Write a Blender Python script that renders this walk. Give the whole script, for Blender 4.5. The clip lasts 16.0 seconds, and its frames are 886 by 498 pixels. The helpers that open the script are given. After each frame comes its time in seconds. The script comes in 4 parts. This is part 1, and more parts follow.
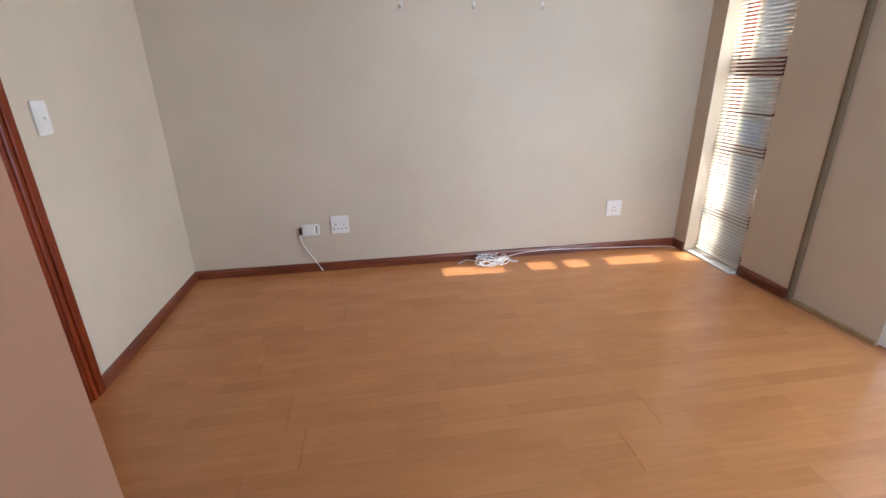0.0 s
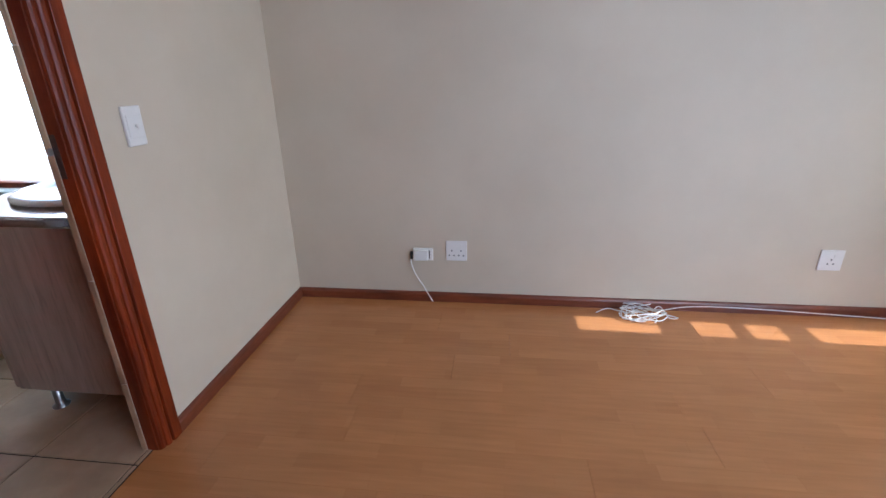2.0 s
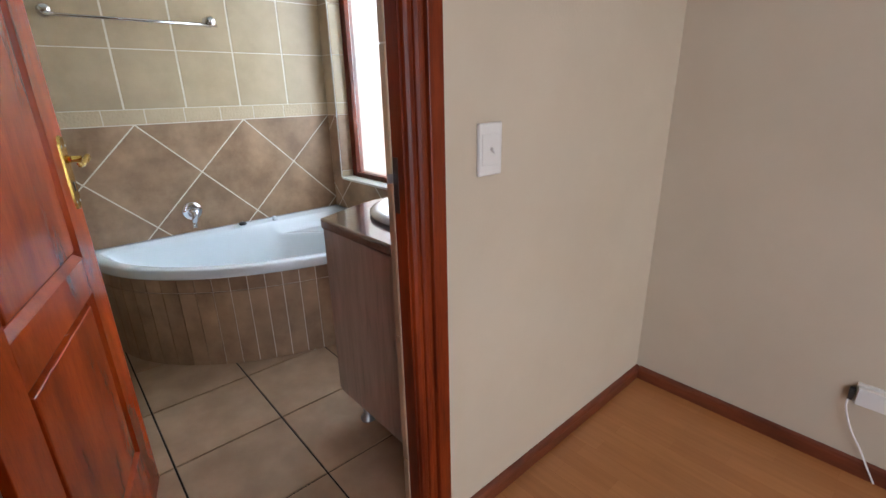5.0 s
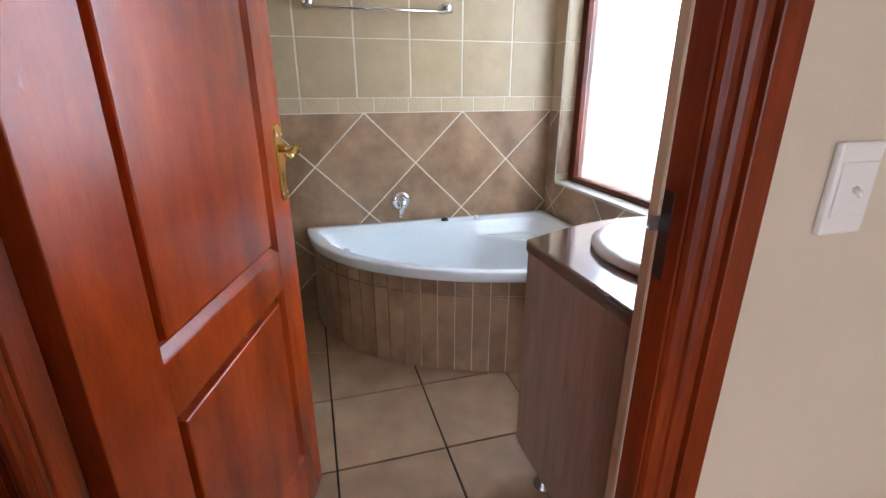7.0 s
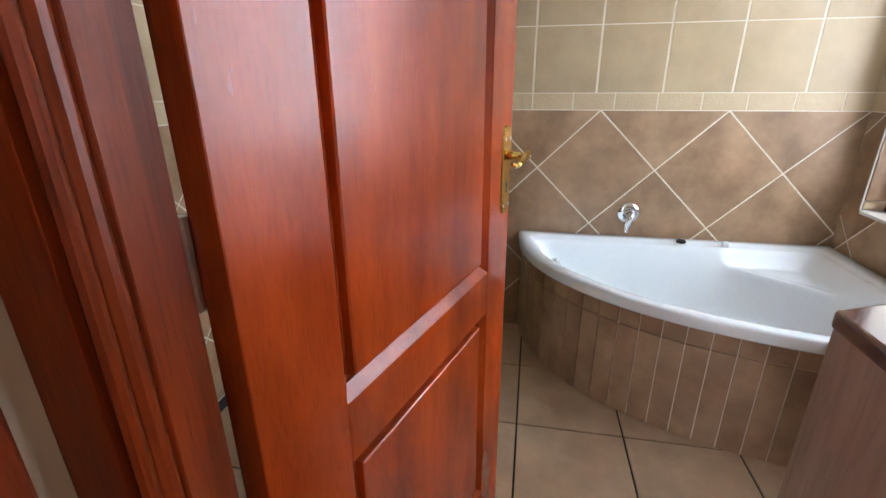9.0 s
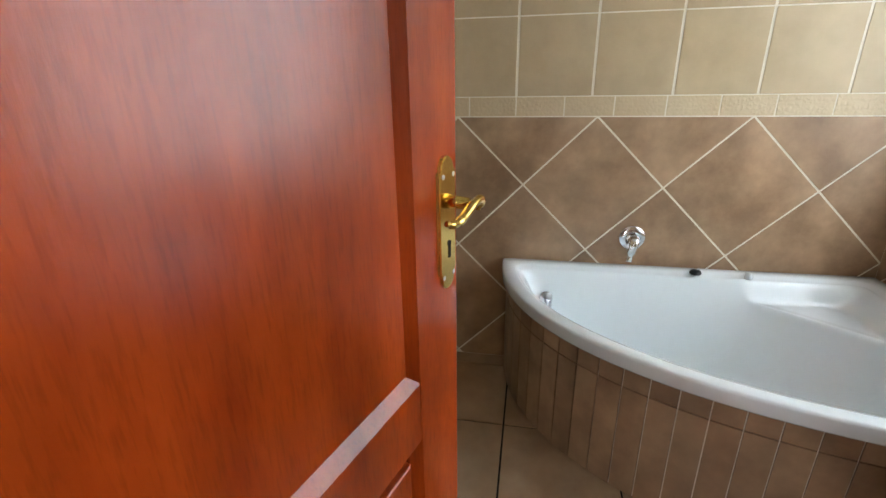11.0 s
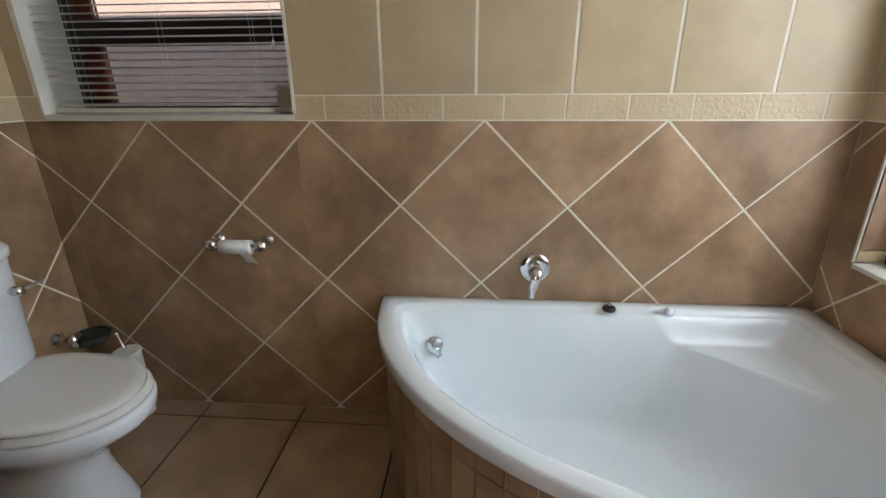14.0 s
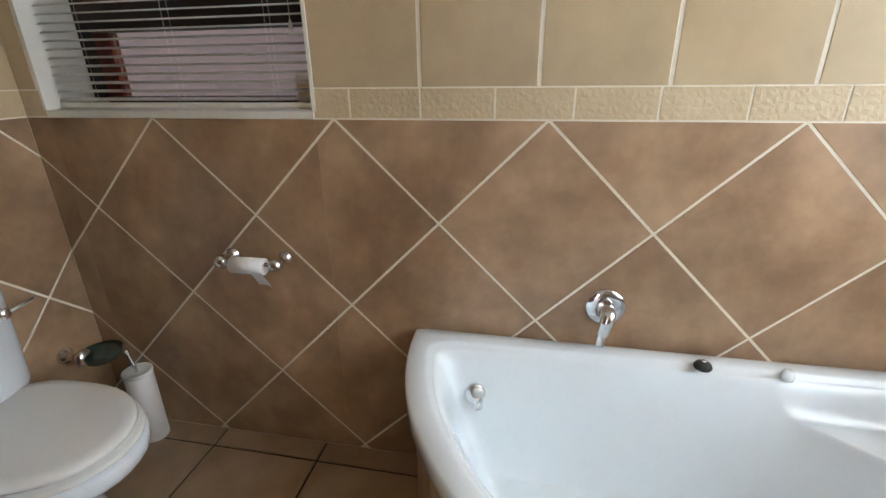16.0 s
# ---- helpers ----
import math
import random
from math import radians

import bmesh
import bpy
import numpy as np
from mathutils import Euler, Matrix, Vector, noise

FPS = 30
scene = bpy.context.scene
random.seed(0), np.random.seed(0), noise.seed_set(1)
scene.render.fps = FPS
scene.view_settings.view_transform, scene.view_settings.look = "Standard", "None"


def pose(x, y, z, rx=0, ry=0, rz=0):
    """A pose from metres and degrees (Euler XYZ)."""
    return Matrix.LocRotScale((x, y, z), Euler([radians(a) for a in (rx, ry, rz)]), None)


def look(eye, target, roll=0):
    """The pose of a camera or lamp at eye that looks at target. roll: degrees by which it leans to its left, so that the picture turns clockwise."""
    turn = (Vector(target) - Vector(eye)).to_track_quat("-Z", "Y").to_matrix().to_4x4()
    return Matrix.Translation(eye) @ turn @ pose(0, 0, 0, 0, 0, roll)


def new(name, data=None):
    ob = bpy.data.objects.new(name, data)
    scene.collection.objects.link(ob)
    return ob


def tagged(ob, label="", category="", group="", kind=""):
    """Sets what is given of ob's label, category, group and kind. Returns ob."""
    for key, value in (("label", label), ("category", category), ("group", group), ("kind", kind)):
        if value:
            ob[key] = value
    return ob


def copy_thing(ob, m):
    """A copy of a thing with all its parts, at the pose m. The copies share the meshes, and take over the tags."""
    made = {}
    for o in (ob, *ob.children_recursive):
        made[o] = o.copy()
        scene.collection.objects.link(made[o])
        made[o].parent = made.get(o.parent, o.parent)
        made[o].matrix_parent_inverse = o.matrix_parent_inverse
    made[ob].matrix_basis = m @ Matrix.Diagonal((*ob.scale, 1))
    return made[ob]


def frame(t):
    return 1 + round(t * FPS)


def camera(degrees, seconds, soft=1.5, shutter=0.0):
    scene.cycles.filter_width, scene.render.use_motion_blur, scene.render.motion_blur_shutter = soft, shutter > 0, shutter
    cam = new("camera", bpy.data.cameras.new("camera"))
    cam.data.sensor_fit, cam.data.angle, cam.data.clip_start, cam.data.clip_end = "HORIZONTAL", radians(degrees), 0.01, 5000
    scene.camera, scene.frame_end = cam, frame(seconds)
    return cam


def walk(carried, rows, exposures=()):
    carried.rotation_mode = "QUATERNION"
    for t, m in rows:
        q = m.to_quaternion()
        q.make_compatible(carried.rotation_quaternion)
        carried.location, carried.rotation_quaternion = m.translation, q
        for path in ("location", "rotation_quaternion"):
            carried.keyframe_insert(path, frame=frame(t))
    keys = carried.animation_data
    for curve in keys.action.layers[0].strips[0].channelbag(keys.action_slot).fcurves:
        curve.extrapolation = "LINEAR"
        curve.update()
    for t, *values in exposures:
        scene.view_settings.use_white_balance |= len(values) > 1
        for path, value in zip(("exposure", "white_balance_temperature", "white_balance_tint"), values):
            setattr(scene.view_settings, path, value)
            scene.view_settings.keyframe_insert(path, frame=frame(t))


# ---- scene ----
from mathutils.bvhtree import BVHTree

cam = camera(88.4, 16.0)
PATH = [
    (0, (0.358, 0.839, 1.199), (0.622, 2.69, 0.489), -1.1),
    (0.5, (0.33, 0.972, 1.21), (0.539, 2.825, 0.485), -0.9),
    (1, (0.34, 1.103, 1.203), (0.442, 2.97, 0.493), -1.2),
    (1.5, (0.327, 1.244, 1.211), (0.28, 3.114, 0.502), -1.1),
    (2, (0.314, 1.392, 1.214), (0.083, 3.247, 0.503), -1.1),
    (2.5, (0.295, 1.525, 1.215), (-0.14, 3.347, 0.512), -1.0),
    (3, (0.264, 1.62, 1.215), (-0.385, 3.383, 0.528), -1.2),
    (3.5, (0.194, 1.71, 1.213), (-0.665, 3.382, 0.529), -1.4),
    (4, (0.099, 1.799, 1.218), (-0.958, 3.353, 0.534), -1.7),
    (4.2, (0.062, 1.835, 1.217), (-1.077, 3.331, 0.538), -1.8),
    (6.3, (-0.3, 2.052, 1.21), (-2.006, 2.868, 0.56), 0.2),
    (6.5, (-0.324, 2.062, 1.207), (-2.059, 2.811, 0.553), 0.1),
    (7, (-0.411, 2.079, 1.209), (-2.224, 2.593, 0.538), -0.1),
    (7.5, (-0.484, 2.069, 1.213), (-2.345, 2.342, 0.535), -0.3),
    (8, (-0.537, 2.048, 1.21), (-2.415, 2.081, 0.522), -0.4),
    (8.5, (-0.571, 2.038, 1.209), (-2.436, 1.851, 0.512), -0.4),
    (9, (-0.622, 2.055, 1.217), (-2.463, 1.7, 0.52), -0.4),
    (9.2, (-0.648, 2.062, 1.219), (-2.486, 1.698, 0.52), -0.5),
    (11.3, (-1.065, 2.128, 1.216), (-2.908, 1.773, 0.527), -1.1),
    (11.5, (-1.097, 2.143, 1.213), (-2.94, 1.784, 0.523), -1.3),
    (12, (-1.195, 2.193, 1.203), (-3.037, 1.827, 0.514), -1.1),
    (12.5, (-1.279, 2.245, 1.2), (-3.124, 1.896, 0.513), -0.7),
    (13, (-1.341, 2.291, 1.2), (-3.192, 1.98, 0.51), -0.6),
    (13.5, (-1.379, 2.307, 1.179), (-3.253, 2.096, 0.512), -0.2),
    (14, (-1.449, 2.337, 1.193), (-3.321, 2.19, 0.503), -0.4),
    (14.5, (-1.515, 2.341, 1.201), (-3.387, 2.235, 0.504), -0.4),
    (15, (-1.6, 2.339, 1.206), (-3.461, 2.263, 0.476), -0.6),
    (15.5, (-1.668, 2.336, 1.195), (-3.522, 2.201, 0.456), -0.6),
    (16, (-1.749, 2.322, 1.197), (-3.573, 1.958, 0.462), -0.8),
]
EXPOSURES = [(0, 1.06, 5750, 9), (2, 0.84, 5300, 10), (4, 0.78, 5850, 12), (6.5, 0.92, 6500, 16), (7, 0.95, 6300, 17), (8, 0.70, 5700, 12),
             (9, 1.12, 6650, 17), (11.5, 0.74, 7050, 12), (13.5, 0.93, 7000, 13), (14.5, 0.36, 6900, 13), (15.5, 0.50, 7000, 14), (16, 0.88, 7100, 16)]
walk(cam, [(t, look(eye, target, roll)) for t, eye, target, roll in PATH], EXPOSURES)

# world, sun and large lights
world = bpy.data.worlds.new("world")
scene.world = world
world.use_nodes = True
wn = world.node_tree
sky = wn.nodes.new("ShaderNodeTexSky")
sky.sky_type, sky.sun_disc = "NISHITA", False
sky.sun_elevation, sky.sun_rotation = radians(40.6), radians(90)
wn.nodes["Background"].inputs["Strength"].default_value = 0.15
wn.links.new(sky.outputs["Color"], wn.nodes["Background"].inputs["Color"])
sun = new("sun", bpy.data.lights.new("sun", "SUN"))
sun.data.energy, sun.data.angle, sun.data.color = 5.0, radians(0.5), (1.0, 0.93, 0.82)
sun.matrix_world = look((10.5, 0, 9), (0, 0.25, 0))


def window_lamp(name, where, target, w, h, power, color, spread=180):
    lamp = new(name, bpy.data.lights.new(name, "AREA"))
    lamp.data.shape, lamp.data.size, lamp.data.size_y = "RECTANGLE", w, h
    lamp.data.energy, lamp.data.color = power, color
    lamp.data.spread = radians(spread)
    lamp.matrix_world = look(where, target)
    return lamp


window_lamp("daylight_patio", (2.82, 0.80, 1.1), (2.1, 3.6, 1.0), 2.5, 2.0, 42, (0.80, 0.88, 1.0))
window_lamp("daylight_east", (2.735, 3.535, 1.1), (0, 3.50, 1.0), 0.09, 2.0, 5, (1.0, 0.94, 0.84), 95)
window_lamp("daylight_bath_north", (-2.0, 3.90, 1.50), (-2.0, 0, 0.10), 1.5, 1.45, 34, (0.77, 0.90, 1.0))


# materials
def mat(name, color, rough=0.5, metal=0.0, spec=0.5, color2=None, scale=4.0, detail=6.0, stretch=(1, 1, 1), bump=0.0,
        bump_scale=60.0, rand=0.0, coat=0.0, rough_var=0.0, lo=0.35, hi=0.65):
    m = bpy.data.materials.new(name)
    m.use_nodes = True
    nt = m.node_tree
    n, l = nt.nodes, nt.links
    b = n["Principled BSDF"]
    b.inputs["Base Color"].default_value = (*color, 1)
    b.inputs["Roughness"].default_value = rough
    b.inputs["Metallic"].default_value = metal
    b.inputs["Specular IOR Level"].default_value = spec
    b.inputs["Coat Weight"].default_value = coat
    b.inputs["Coat Roughness"].default_value = 0.08
    tc = n.new("ShaderNodeTexCoord")
    mp = n.new("ShaderNodeMapping")
    mp.inputs["Scale"].default_value = stretch
    mp.inputs["Location"].default_value = (3.17, 5.73, 2.31)
    mp.inputs["Rotation"].default_value = (0.0, 0.0, 0.0) if stretch != (1, 1, 1) else (0.4, 0.3, 0.2)
    l.new(tc.outputs["Object"], mp.inputs["Vector"])
    vec = mp.outputs["Vector"]
    if rand:
        info = n.new("ShaderNodeObjectInfo")
        add = n.new("ShaderNodeVectorMath")
        add.operation = "MULTIPLY_ADD"
        add.inputs[1].default_value = (7, 11, 5)
        l.new(info.outputs["Random"], add.inputs[0])
        l.new(vec, add.inputs[2])
        vec = add.outputs["Vector"]
    out = None
    if color2:
        t = n.new("ShaderNodeTexNoise")
        t.inputs["Scale"].default_value, t.inputs["Detail"].default_value = scale, detail
        t.inputs["Roughness"].default_value = 0.62
        l.new(vec, t.inputs["Vector"])
        r = n.new("ShaderNodeMapRange")
        r.inputs["From Min"].default_value, r.inputs["From Max"].default_value = lo, hi
        l.new(t.outputs["Fac"], r.inputs["Value"])
        mx = n.new("ShaderNodeMix")
        mx.data_type = "RGBA"
        mx.inputs["A"].default_value, mx.inputs["B"].default_value = (*color, 1), (*color2, 1)
        l.new(r.outputs["Result"], mx.inputs["Factor"])
        out = mx.outputs["Result"]
        if rough_var:
            rr = n.new("ShaderNodeMapRange")
            rr.inputs["To Min"].default_value, rr.inputs["To Max"].default_value = rough - rough_var, rough + rough_var
            l.new(t.outputs["Fac"], rr.inputs["Value"])
            l.new(rr.outputs["Result"], b.inputs["Roughness"])
    if rand and out:
        hs = n.new("ShaderNodeHueSaturation")
        vr = n.new("ShaderNodeMapRange")
        vr.inputs["To Min"].default_value, vr.inputs["To Max"].default_value = 1 - rand, 1 + rand
        l.new(info.outputs["Random"], vr.inputs["Value"])
        l.new(vr.outputs["Result"], hs.inputs["Value"])
        l.new(out, hs.inputs["Color"])
        out = hs.outputs["Color"]
    if out:
        l.new(out, b.inputs["Base Color"])
    if bump:
        t2 = n.new("ShaderNodeTexNoise")
        t2.inputs["Scale"].default_value, t2.inputs["Detail"].default_value = bump_scale, 5
        l.new(vec, t2.inputs["Vector"])
        bp = n.new("ShaderNodeBump")
        bp.inputs["Strength"].default_value, bp.inputs["Distance"].default_value = bump, 0.004
        l.new(t2.outputs["Fac"], bp.inputs["Height"])
        l.new(bp.outputs["Normal"], b.inputs["Normal"])
    return m


M_WALL = mat("cream_paint", (0.600, 0.510, 0.390), 0.6, color2=(0.555, 0.468, 0.352), scale=1.6, bump=0.12, bump_scale=140)
# pier side: cream_paint's settings with a darker, redder base colour
M_PINK = mat("dark_salmon_wall", (0.37, 0.195, 0.115), 0.6, color2=(0.34, 0.178, 0.105), scale=1.6, bump=0.12, bump_scale=140)
M_CEIL = mat("white_ceiling_paint", (0.78, 0.77, 0.74), 0.8, bump=0.1)
M_WOOD = mat("mahogany", (0.235, 0.024, 0.0035), 0.26, spec=0.38, color2=(0.430, 0.060, 0.0075), scale=4, stretch=(2.2, 2.2, 0.45), bump=0.06,
             bump_scale=70, rough_var=0.04, lo=0.30, hi=0.70)
M_FRAMEWOOD = mat("door_frame_mahogany", (0.085, 0.011, 0.003), 0.34, spec=0.22, color2=(0.20, 0.029, 0.005), scale=5, stretch=(3, 3, 0.4),
                  bump=0.10, bump_scale=60, rough_var=0.05)
# brown that stands for shade at the east wall's recessed edge
M_RECESS_SHADE = mat("recess_shade_brown", (0.17, 0.11, 0.055), 0.7, color2=(0.13, 0.09, 0.05), scale=9)
M_CORE = mat("fibreboard_core", (0.43, 0.19, 0.075), 0.5, color2=(0.40, 0.175, 0.07), scale=8)
M_BASE = mat("stained_skirting_wood", (0.12, 0.028, 0.012), 0.35, color2=(0.20, 0.048, 0.018), scale=4, stretch=(1, 1, 6), bump=0.1,
             coat=0.2)
M_GROUT = mat("cream_grout", (0.84, 0.78, 0.67), 0.85, color2=(0.76, 0.70, 0.58), scale=9, bump=0.3, bump_scale=200)
M_FGROUT = mat("dark_floor_grout", (0.010, 0.009, 0.008), 0.95, color2=(0.022, 0.019, 0.016), scale=9, bump=0.3, bump_scale=200)
M_TILE = mat("brown_stone_look_tile", (0.27, 0.160, 0.090), 0.35, color2=(0.445, 0.29, 0.172), scale=4.5, detail=9, rand=0.05,
             bump=0.03, bump_scale=25, rough_var=0.04)
M_UTILE = mat("beige_wall_tile", (0.47, 0.355, 0.215), 0.34, color2=(0.55, 0.425, 0.265), scale=4.7, detail=6, rand=0.03, bump=0.02,
              bump_scale=20, rough_var=0.02, lo=0.25, hi=0.75)
M_BORDER = mat("beige_listello", (0.57, 0.44, 0.275), 0.35, color2=(0.63, 0.50, 0.325), scale=9, detail=8, rand=0.03, bump=0.1)
# west window frame's backlit silhouette as colour; also the strike plate's tarnish
M_RAIL = mat("silhouette_and_tarnish_black", (0.022, 0.010, 0.008), 0.5, color2=(0.035, 0.016, 0.012), scale=8)
M_FTILE = mat("brown_floor_tile", (0.36, 0.225, 0.135), 0.33, color2=(0.45, 0.325, 0.215), scale=4.6, detail=7, rand=0.06, bump=0.02,
              bump_scale=22, rough_var=0.02, lo=0.25, hi=0.75)
M_BATH = mat("white_acrylic", (0.80, 0.85, 0.87), 0.13, color2=(0.77, 0.825, 0.85), scale=3, coat=0.4)
M_CERAMIC = mat("white_ceramic", (0.75, 0.79, 0.82), 0.10, color2=(0.72, 0.76, 0.79), scale=3, coat=0.5)
M_SEAT = mat("white_seat_plastic", (0.74, 0.73, 0.70), 0.25)
M_CHROME = mat("chrome", (0.75, 0.76, 0.78), 0.10, metal=1.0, color2=(0.70, 0.70, 0.72), scale=12, rough_var=0.05)
M_STEEL = mat("brushed_steel", (0.50, 0.50, 0.50), 0.32, metal=1.0, color2=(0.42, 0.42, 0.42), scale=12)
M_BRASS = mat("polished_brass", (0.83, 0.58, 0.16), 0.14, metal=1.0, color2=(0.70, 0.46, 0.12), scale=18, rough_var=0.08)
M_BLACK = mat("black_rubber", (0.012, 0.012, 0.012), 0.4)
M_PLASTIC = mat("white_plastic", (0.76, 0.73, 0.69), 0.3, color2=(0.72, 0.69, 0.65), scale=5)
M_DARKSLOT = mat("dark_slot", (0.03, 0.025, 0.022), 0.6)
M_CORD = mat("white_cable_plastic", (0.78, 0.76, 0.74), 0.45)
M_SLAT = mat("white_aluminium_slat", (0.82, 0.80, 0.74), 0.35, color2=(0.74, 0.70, 0.61), scale=8)
M_COUNTER = mat("dark_brown_post_formed_top", (0.095, 0.045, 0.034), 0.14, spec=0.9, color2=(0.16, 0.085, 0.064), scale=60, detail=4, coat=1.0)
M_COUNTER.node_tree.nodes["Principled BSDF"].inputs["Coat IOR"].default_value = 2.1
M_VAN = mat("greyed_oak_laminate", (0.25, 0.175, 0.13), 0.42, color2=(0.33, 0.235, 0.175), scale=6, stretch=(5, 5, 0.5), bump=0.08,
            bump_scale=70)
M_PAPER = mat("toilet_paper", (0.80, 0.79, 0.80), 0.9, color2=(0.75, 0.74, 0.75), scale=60, bump=0.3, bump_scale=150)
M_SILL = mat("white_sill_trim", (0.72, 0.70, 0.64), 0.4, color2=(0.66, 0.64, 0.58), scale=6)
M_BRICK = mat("yellow_clay_brick", (0.66, 0.53, 0.42), 0.85, color2=(0.54, 0.41, 0.31), scale=6, rand=0.15, bump=0.4, bump_scale=90)
M_MORTAR = mat("mortar", (0.33, 0.30, 0.26), 0.9, color2=(0.26, 0.235, 0.205), scale=9, bump=0.4)
M_PAVE = mat("concrete_paving", (0.34, 0.33, 0.31), 0.85, color2=(0.26, 0.25, 0.235), scale=2.5, bump=0.3)
M_PLASTER = mat("pink_grey_exterior_plaster", (0.52, 0.42, 0.39), 0.85, color2=(0.46, 0.37, 0.345), scale=2.0, bump=0.4, bump_scale=80)
M_BRASSTRACK = mat("brass_threshold", (0.42, 0.30, 0.15), 0.4, color2=(0.34, 0.24, 0.12), scale=12)


def laminate():
    m = bpy.data.materials.new("beech_strip_laminate")
    m.use_nodes = True
    n, l = m.node_tree.nodes, m.node_tree.links
    b = n["Principled BSDF"]
    tc = n.new("ShaderNodeTexCoord")
    br = n.new("ShaderNodeTexBrick")
    br.offset, br.offset_frequency, br.squash = 0.37, 2, 1.0
    br.inputs["Scale"].default_value = 1.0
    br.inputs["Brick Width"].default_value, br.inputs["Row Height"].default_value = 0.43, 0.064
    br.inputs["Mortar Size"].default_value = 0.0004
    br.inputs["Bias"].default_value = 0.0
    br.inputs["Color1"].default_value = (0.495, 0.218, 0.077, 1)
    br.inputs["Color2"].default_value = (0.440, 0.185, 0.064, 1)
    br.inputs["Mortar"].default_value = (0.40, 0.16, 0.055, 1)
    info = n.new("ShaderNodeObjectInfo")
    add = n.new("ShaderNodeVectorMath")
    add.operation = "MULTIPLY_ADD"
    add.inputs[1].default_value = (9.7, 0, 0)
    l.new(info.outputs["Random"], add.inputs[0])
    l.new(tc.outputs["Object"], add.inputs[2])
    l.new(add.outputs["Vector"], br.inputs["Vector"])
    mp = n.new("ShaderNodeMapping")
    mp.inputs["Scale"].default_value = (2.2, 26, 1)
    l.new(add.outputs["Vector"], mp.inputs["Vector"])
    t = n.new("ShaderNodeTexNoise")
    t.inputs["Scale"].default_value, t.inputs["Detail"].default_value = 2.2, 8
    l.new(mp.outputs["Vector"], t.inputs["Vector"])
    r = n.new("ShaderNodeMapRange")
    r.inputs["From Min"].default_value, r.inputs["From Max"].default_value = 0.3, 0.7
    r.inputs["To Min"].default_value, r.inputs["To Max"].default_value = 0.93, 1.06
    l.new(t.outputs["Fac"], r.inputs["Value"])
    hs = n.new("ShaderNodeHueSaturation")
    l.new(r.outputs["Result"], hs.inputs["Value"])
    l.new(br.outputs["Color"], hs.inputs["Color"])
    l.new(hs.outputs["Color"], b.inputs["Base Color"])
    t2 = n.new("ShaderNodeTexNoise")
    t2.inputs["Scale"].default_value, t2.inputs["Detail"].default_value = 1.7, 5
    l.new(tc.outputs["Object"], t2.inputs["Vector"])
    rr = n.new("ShaderNodeMapRange")
    rr.inputs["To Min"].default_value, rr.inputs["To Max"].default_value = 0.20, 0.26
    l.new(t2.outputs["Fac"], rr.inputs["Value"])
    l.new(rr.outputs["Result"], b.inputs["Roughness"])
    bp = n.new("ShaderNodeBump")
    bp.inputs["Strength"].default_value, bp.inputs["Distance"].default_value = 0.08, 0.002
    l.new(t.outputs["Fac"], bp.inputs["Height"])
    l.new(bp.outputs["Normal"], b.inputs["Normal"])
    return m


M_LAM = laminate()


def relief(m, scale, strength):
    """Low scrollwork relief for the border tiles."""
    n, l = m.node_tree.nodes, m.node_tree.links
    tc = n.new("ShaderNodeTexCoord")
    mg = n.new("ShaderNodeTexMagic")
    mg.turbulence_depth = 3
    mg.inputs["Scale"].default_value, mg.inputs["Distortion"].default_value = scale, 1.6
    vo = n.new("ShaderNodeTexVoronoi")
    vo.feature = "DISTANCE_TO_EDGE"
    vo.inputs["Scale"].default_value = scale * 1.3
    l.new(tc.outputs["Object"], mg.inputs["Vector"])
    l.new(tc.outputs["Object"], vo.inputs["Vector"])
    mu = n.new("ShaderNodeMath")
    mu.operation = "MULTIPLY"
    l.new(mg.outputs["Fac"], mu.inputs[0])
    l.new(vo.outputs["Distance"], mu.inputs[1])
    bp = n.new("ShaderNodeBump")
    bp.inputs["Strength"].default_value, bp.inputs["Distance"].default_value = strength, 0.01
    l.new(mu.outputs["Value"], bp.inputs["Height"])
    l.new(bp.outputs["Normal"], n["Principled BSDF"].inputs["Normal"])


relief(M_BORDER, 42, 0.45)


def shade_layer(m, scale, stretch, low, high, lo=0.35, hi=0.65, detail=5):
    """Multiply the base colour by a second, differently sized noise."""
    n, l = m.node_tree.nodes, m.node_tree.links
    b = n["Principled BSDF"]
    src = b.inputs["Base Color"].links[0].from_socket
    tc = n.new("ShaderNodeTexCoord")
    mp = n.new("ShaderNodeMapping")
    mp.inputs["Scale"].default_value = stretch
    mp.inputs["Location"].default_value = (1.37, 2.71, 0.53)
    t = n.new("ShaderNodeTexNoise")
    t.inputs["Scale"].default_value, t.inputs["Detail"].default_value = scale, detail
    r = n.new("ShaderNodeMapRange")
    r.inputs["From Min"].default_value, r.inputs["From Max"].default_value = lo, hi
    r.inputs["To Min"].default_value, r.inputs["To Max"].default_value = low, high
    hs = n.new("ShaderNodeHueSaturation")
    l.new(tc.outputs["Object"], mp.inputs["Vector"])
    l.new(mp.outputs["Vector"], t.inputs["Vector"])
    l.new(t.outputs["Fac"], r.inputs["Value"])
    l.new(r.outputs["Result"], hs.inputs["Value"])
    l.new(src, hs.inputs["Color"])
    l.new(hs.outputs["Color"], b.inputs["Base Color"])


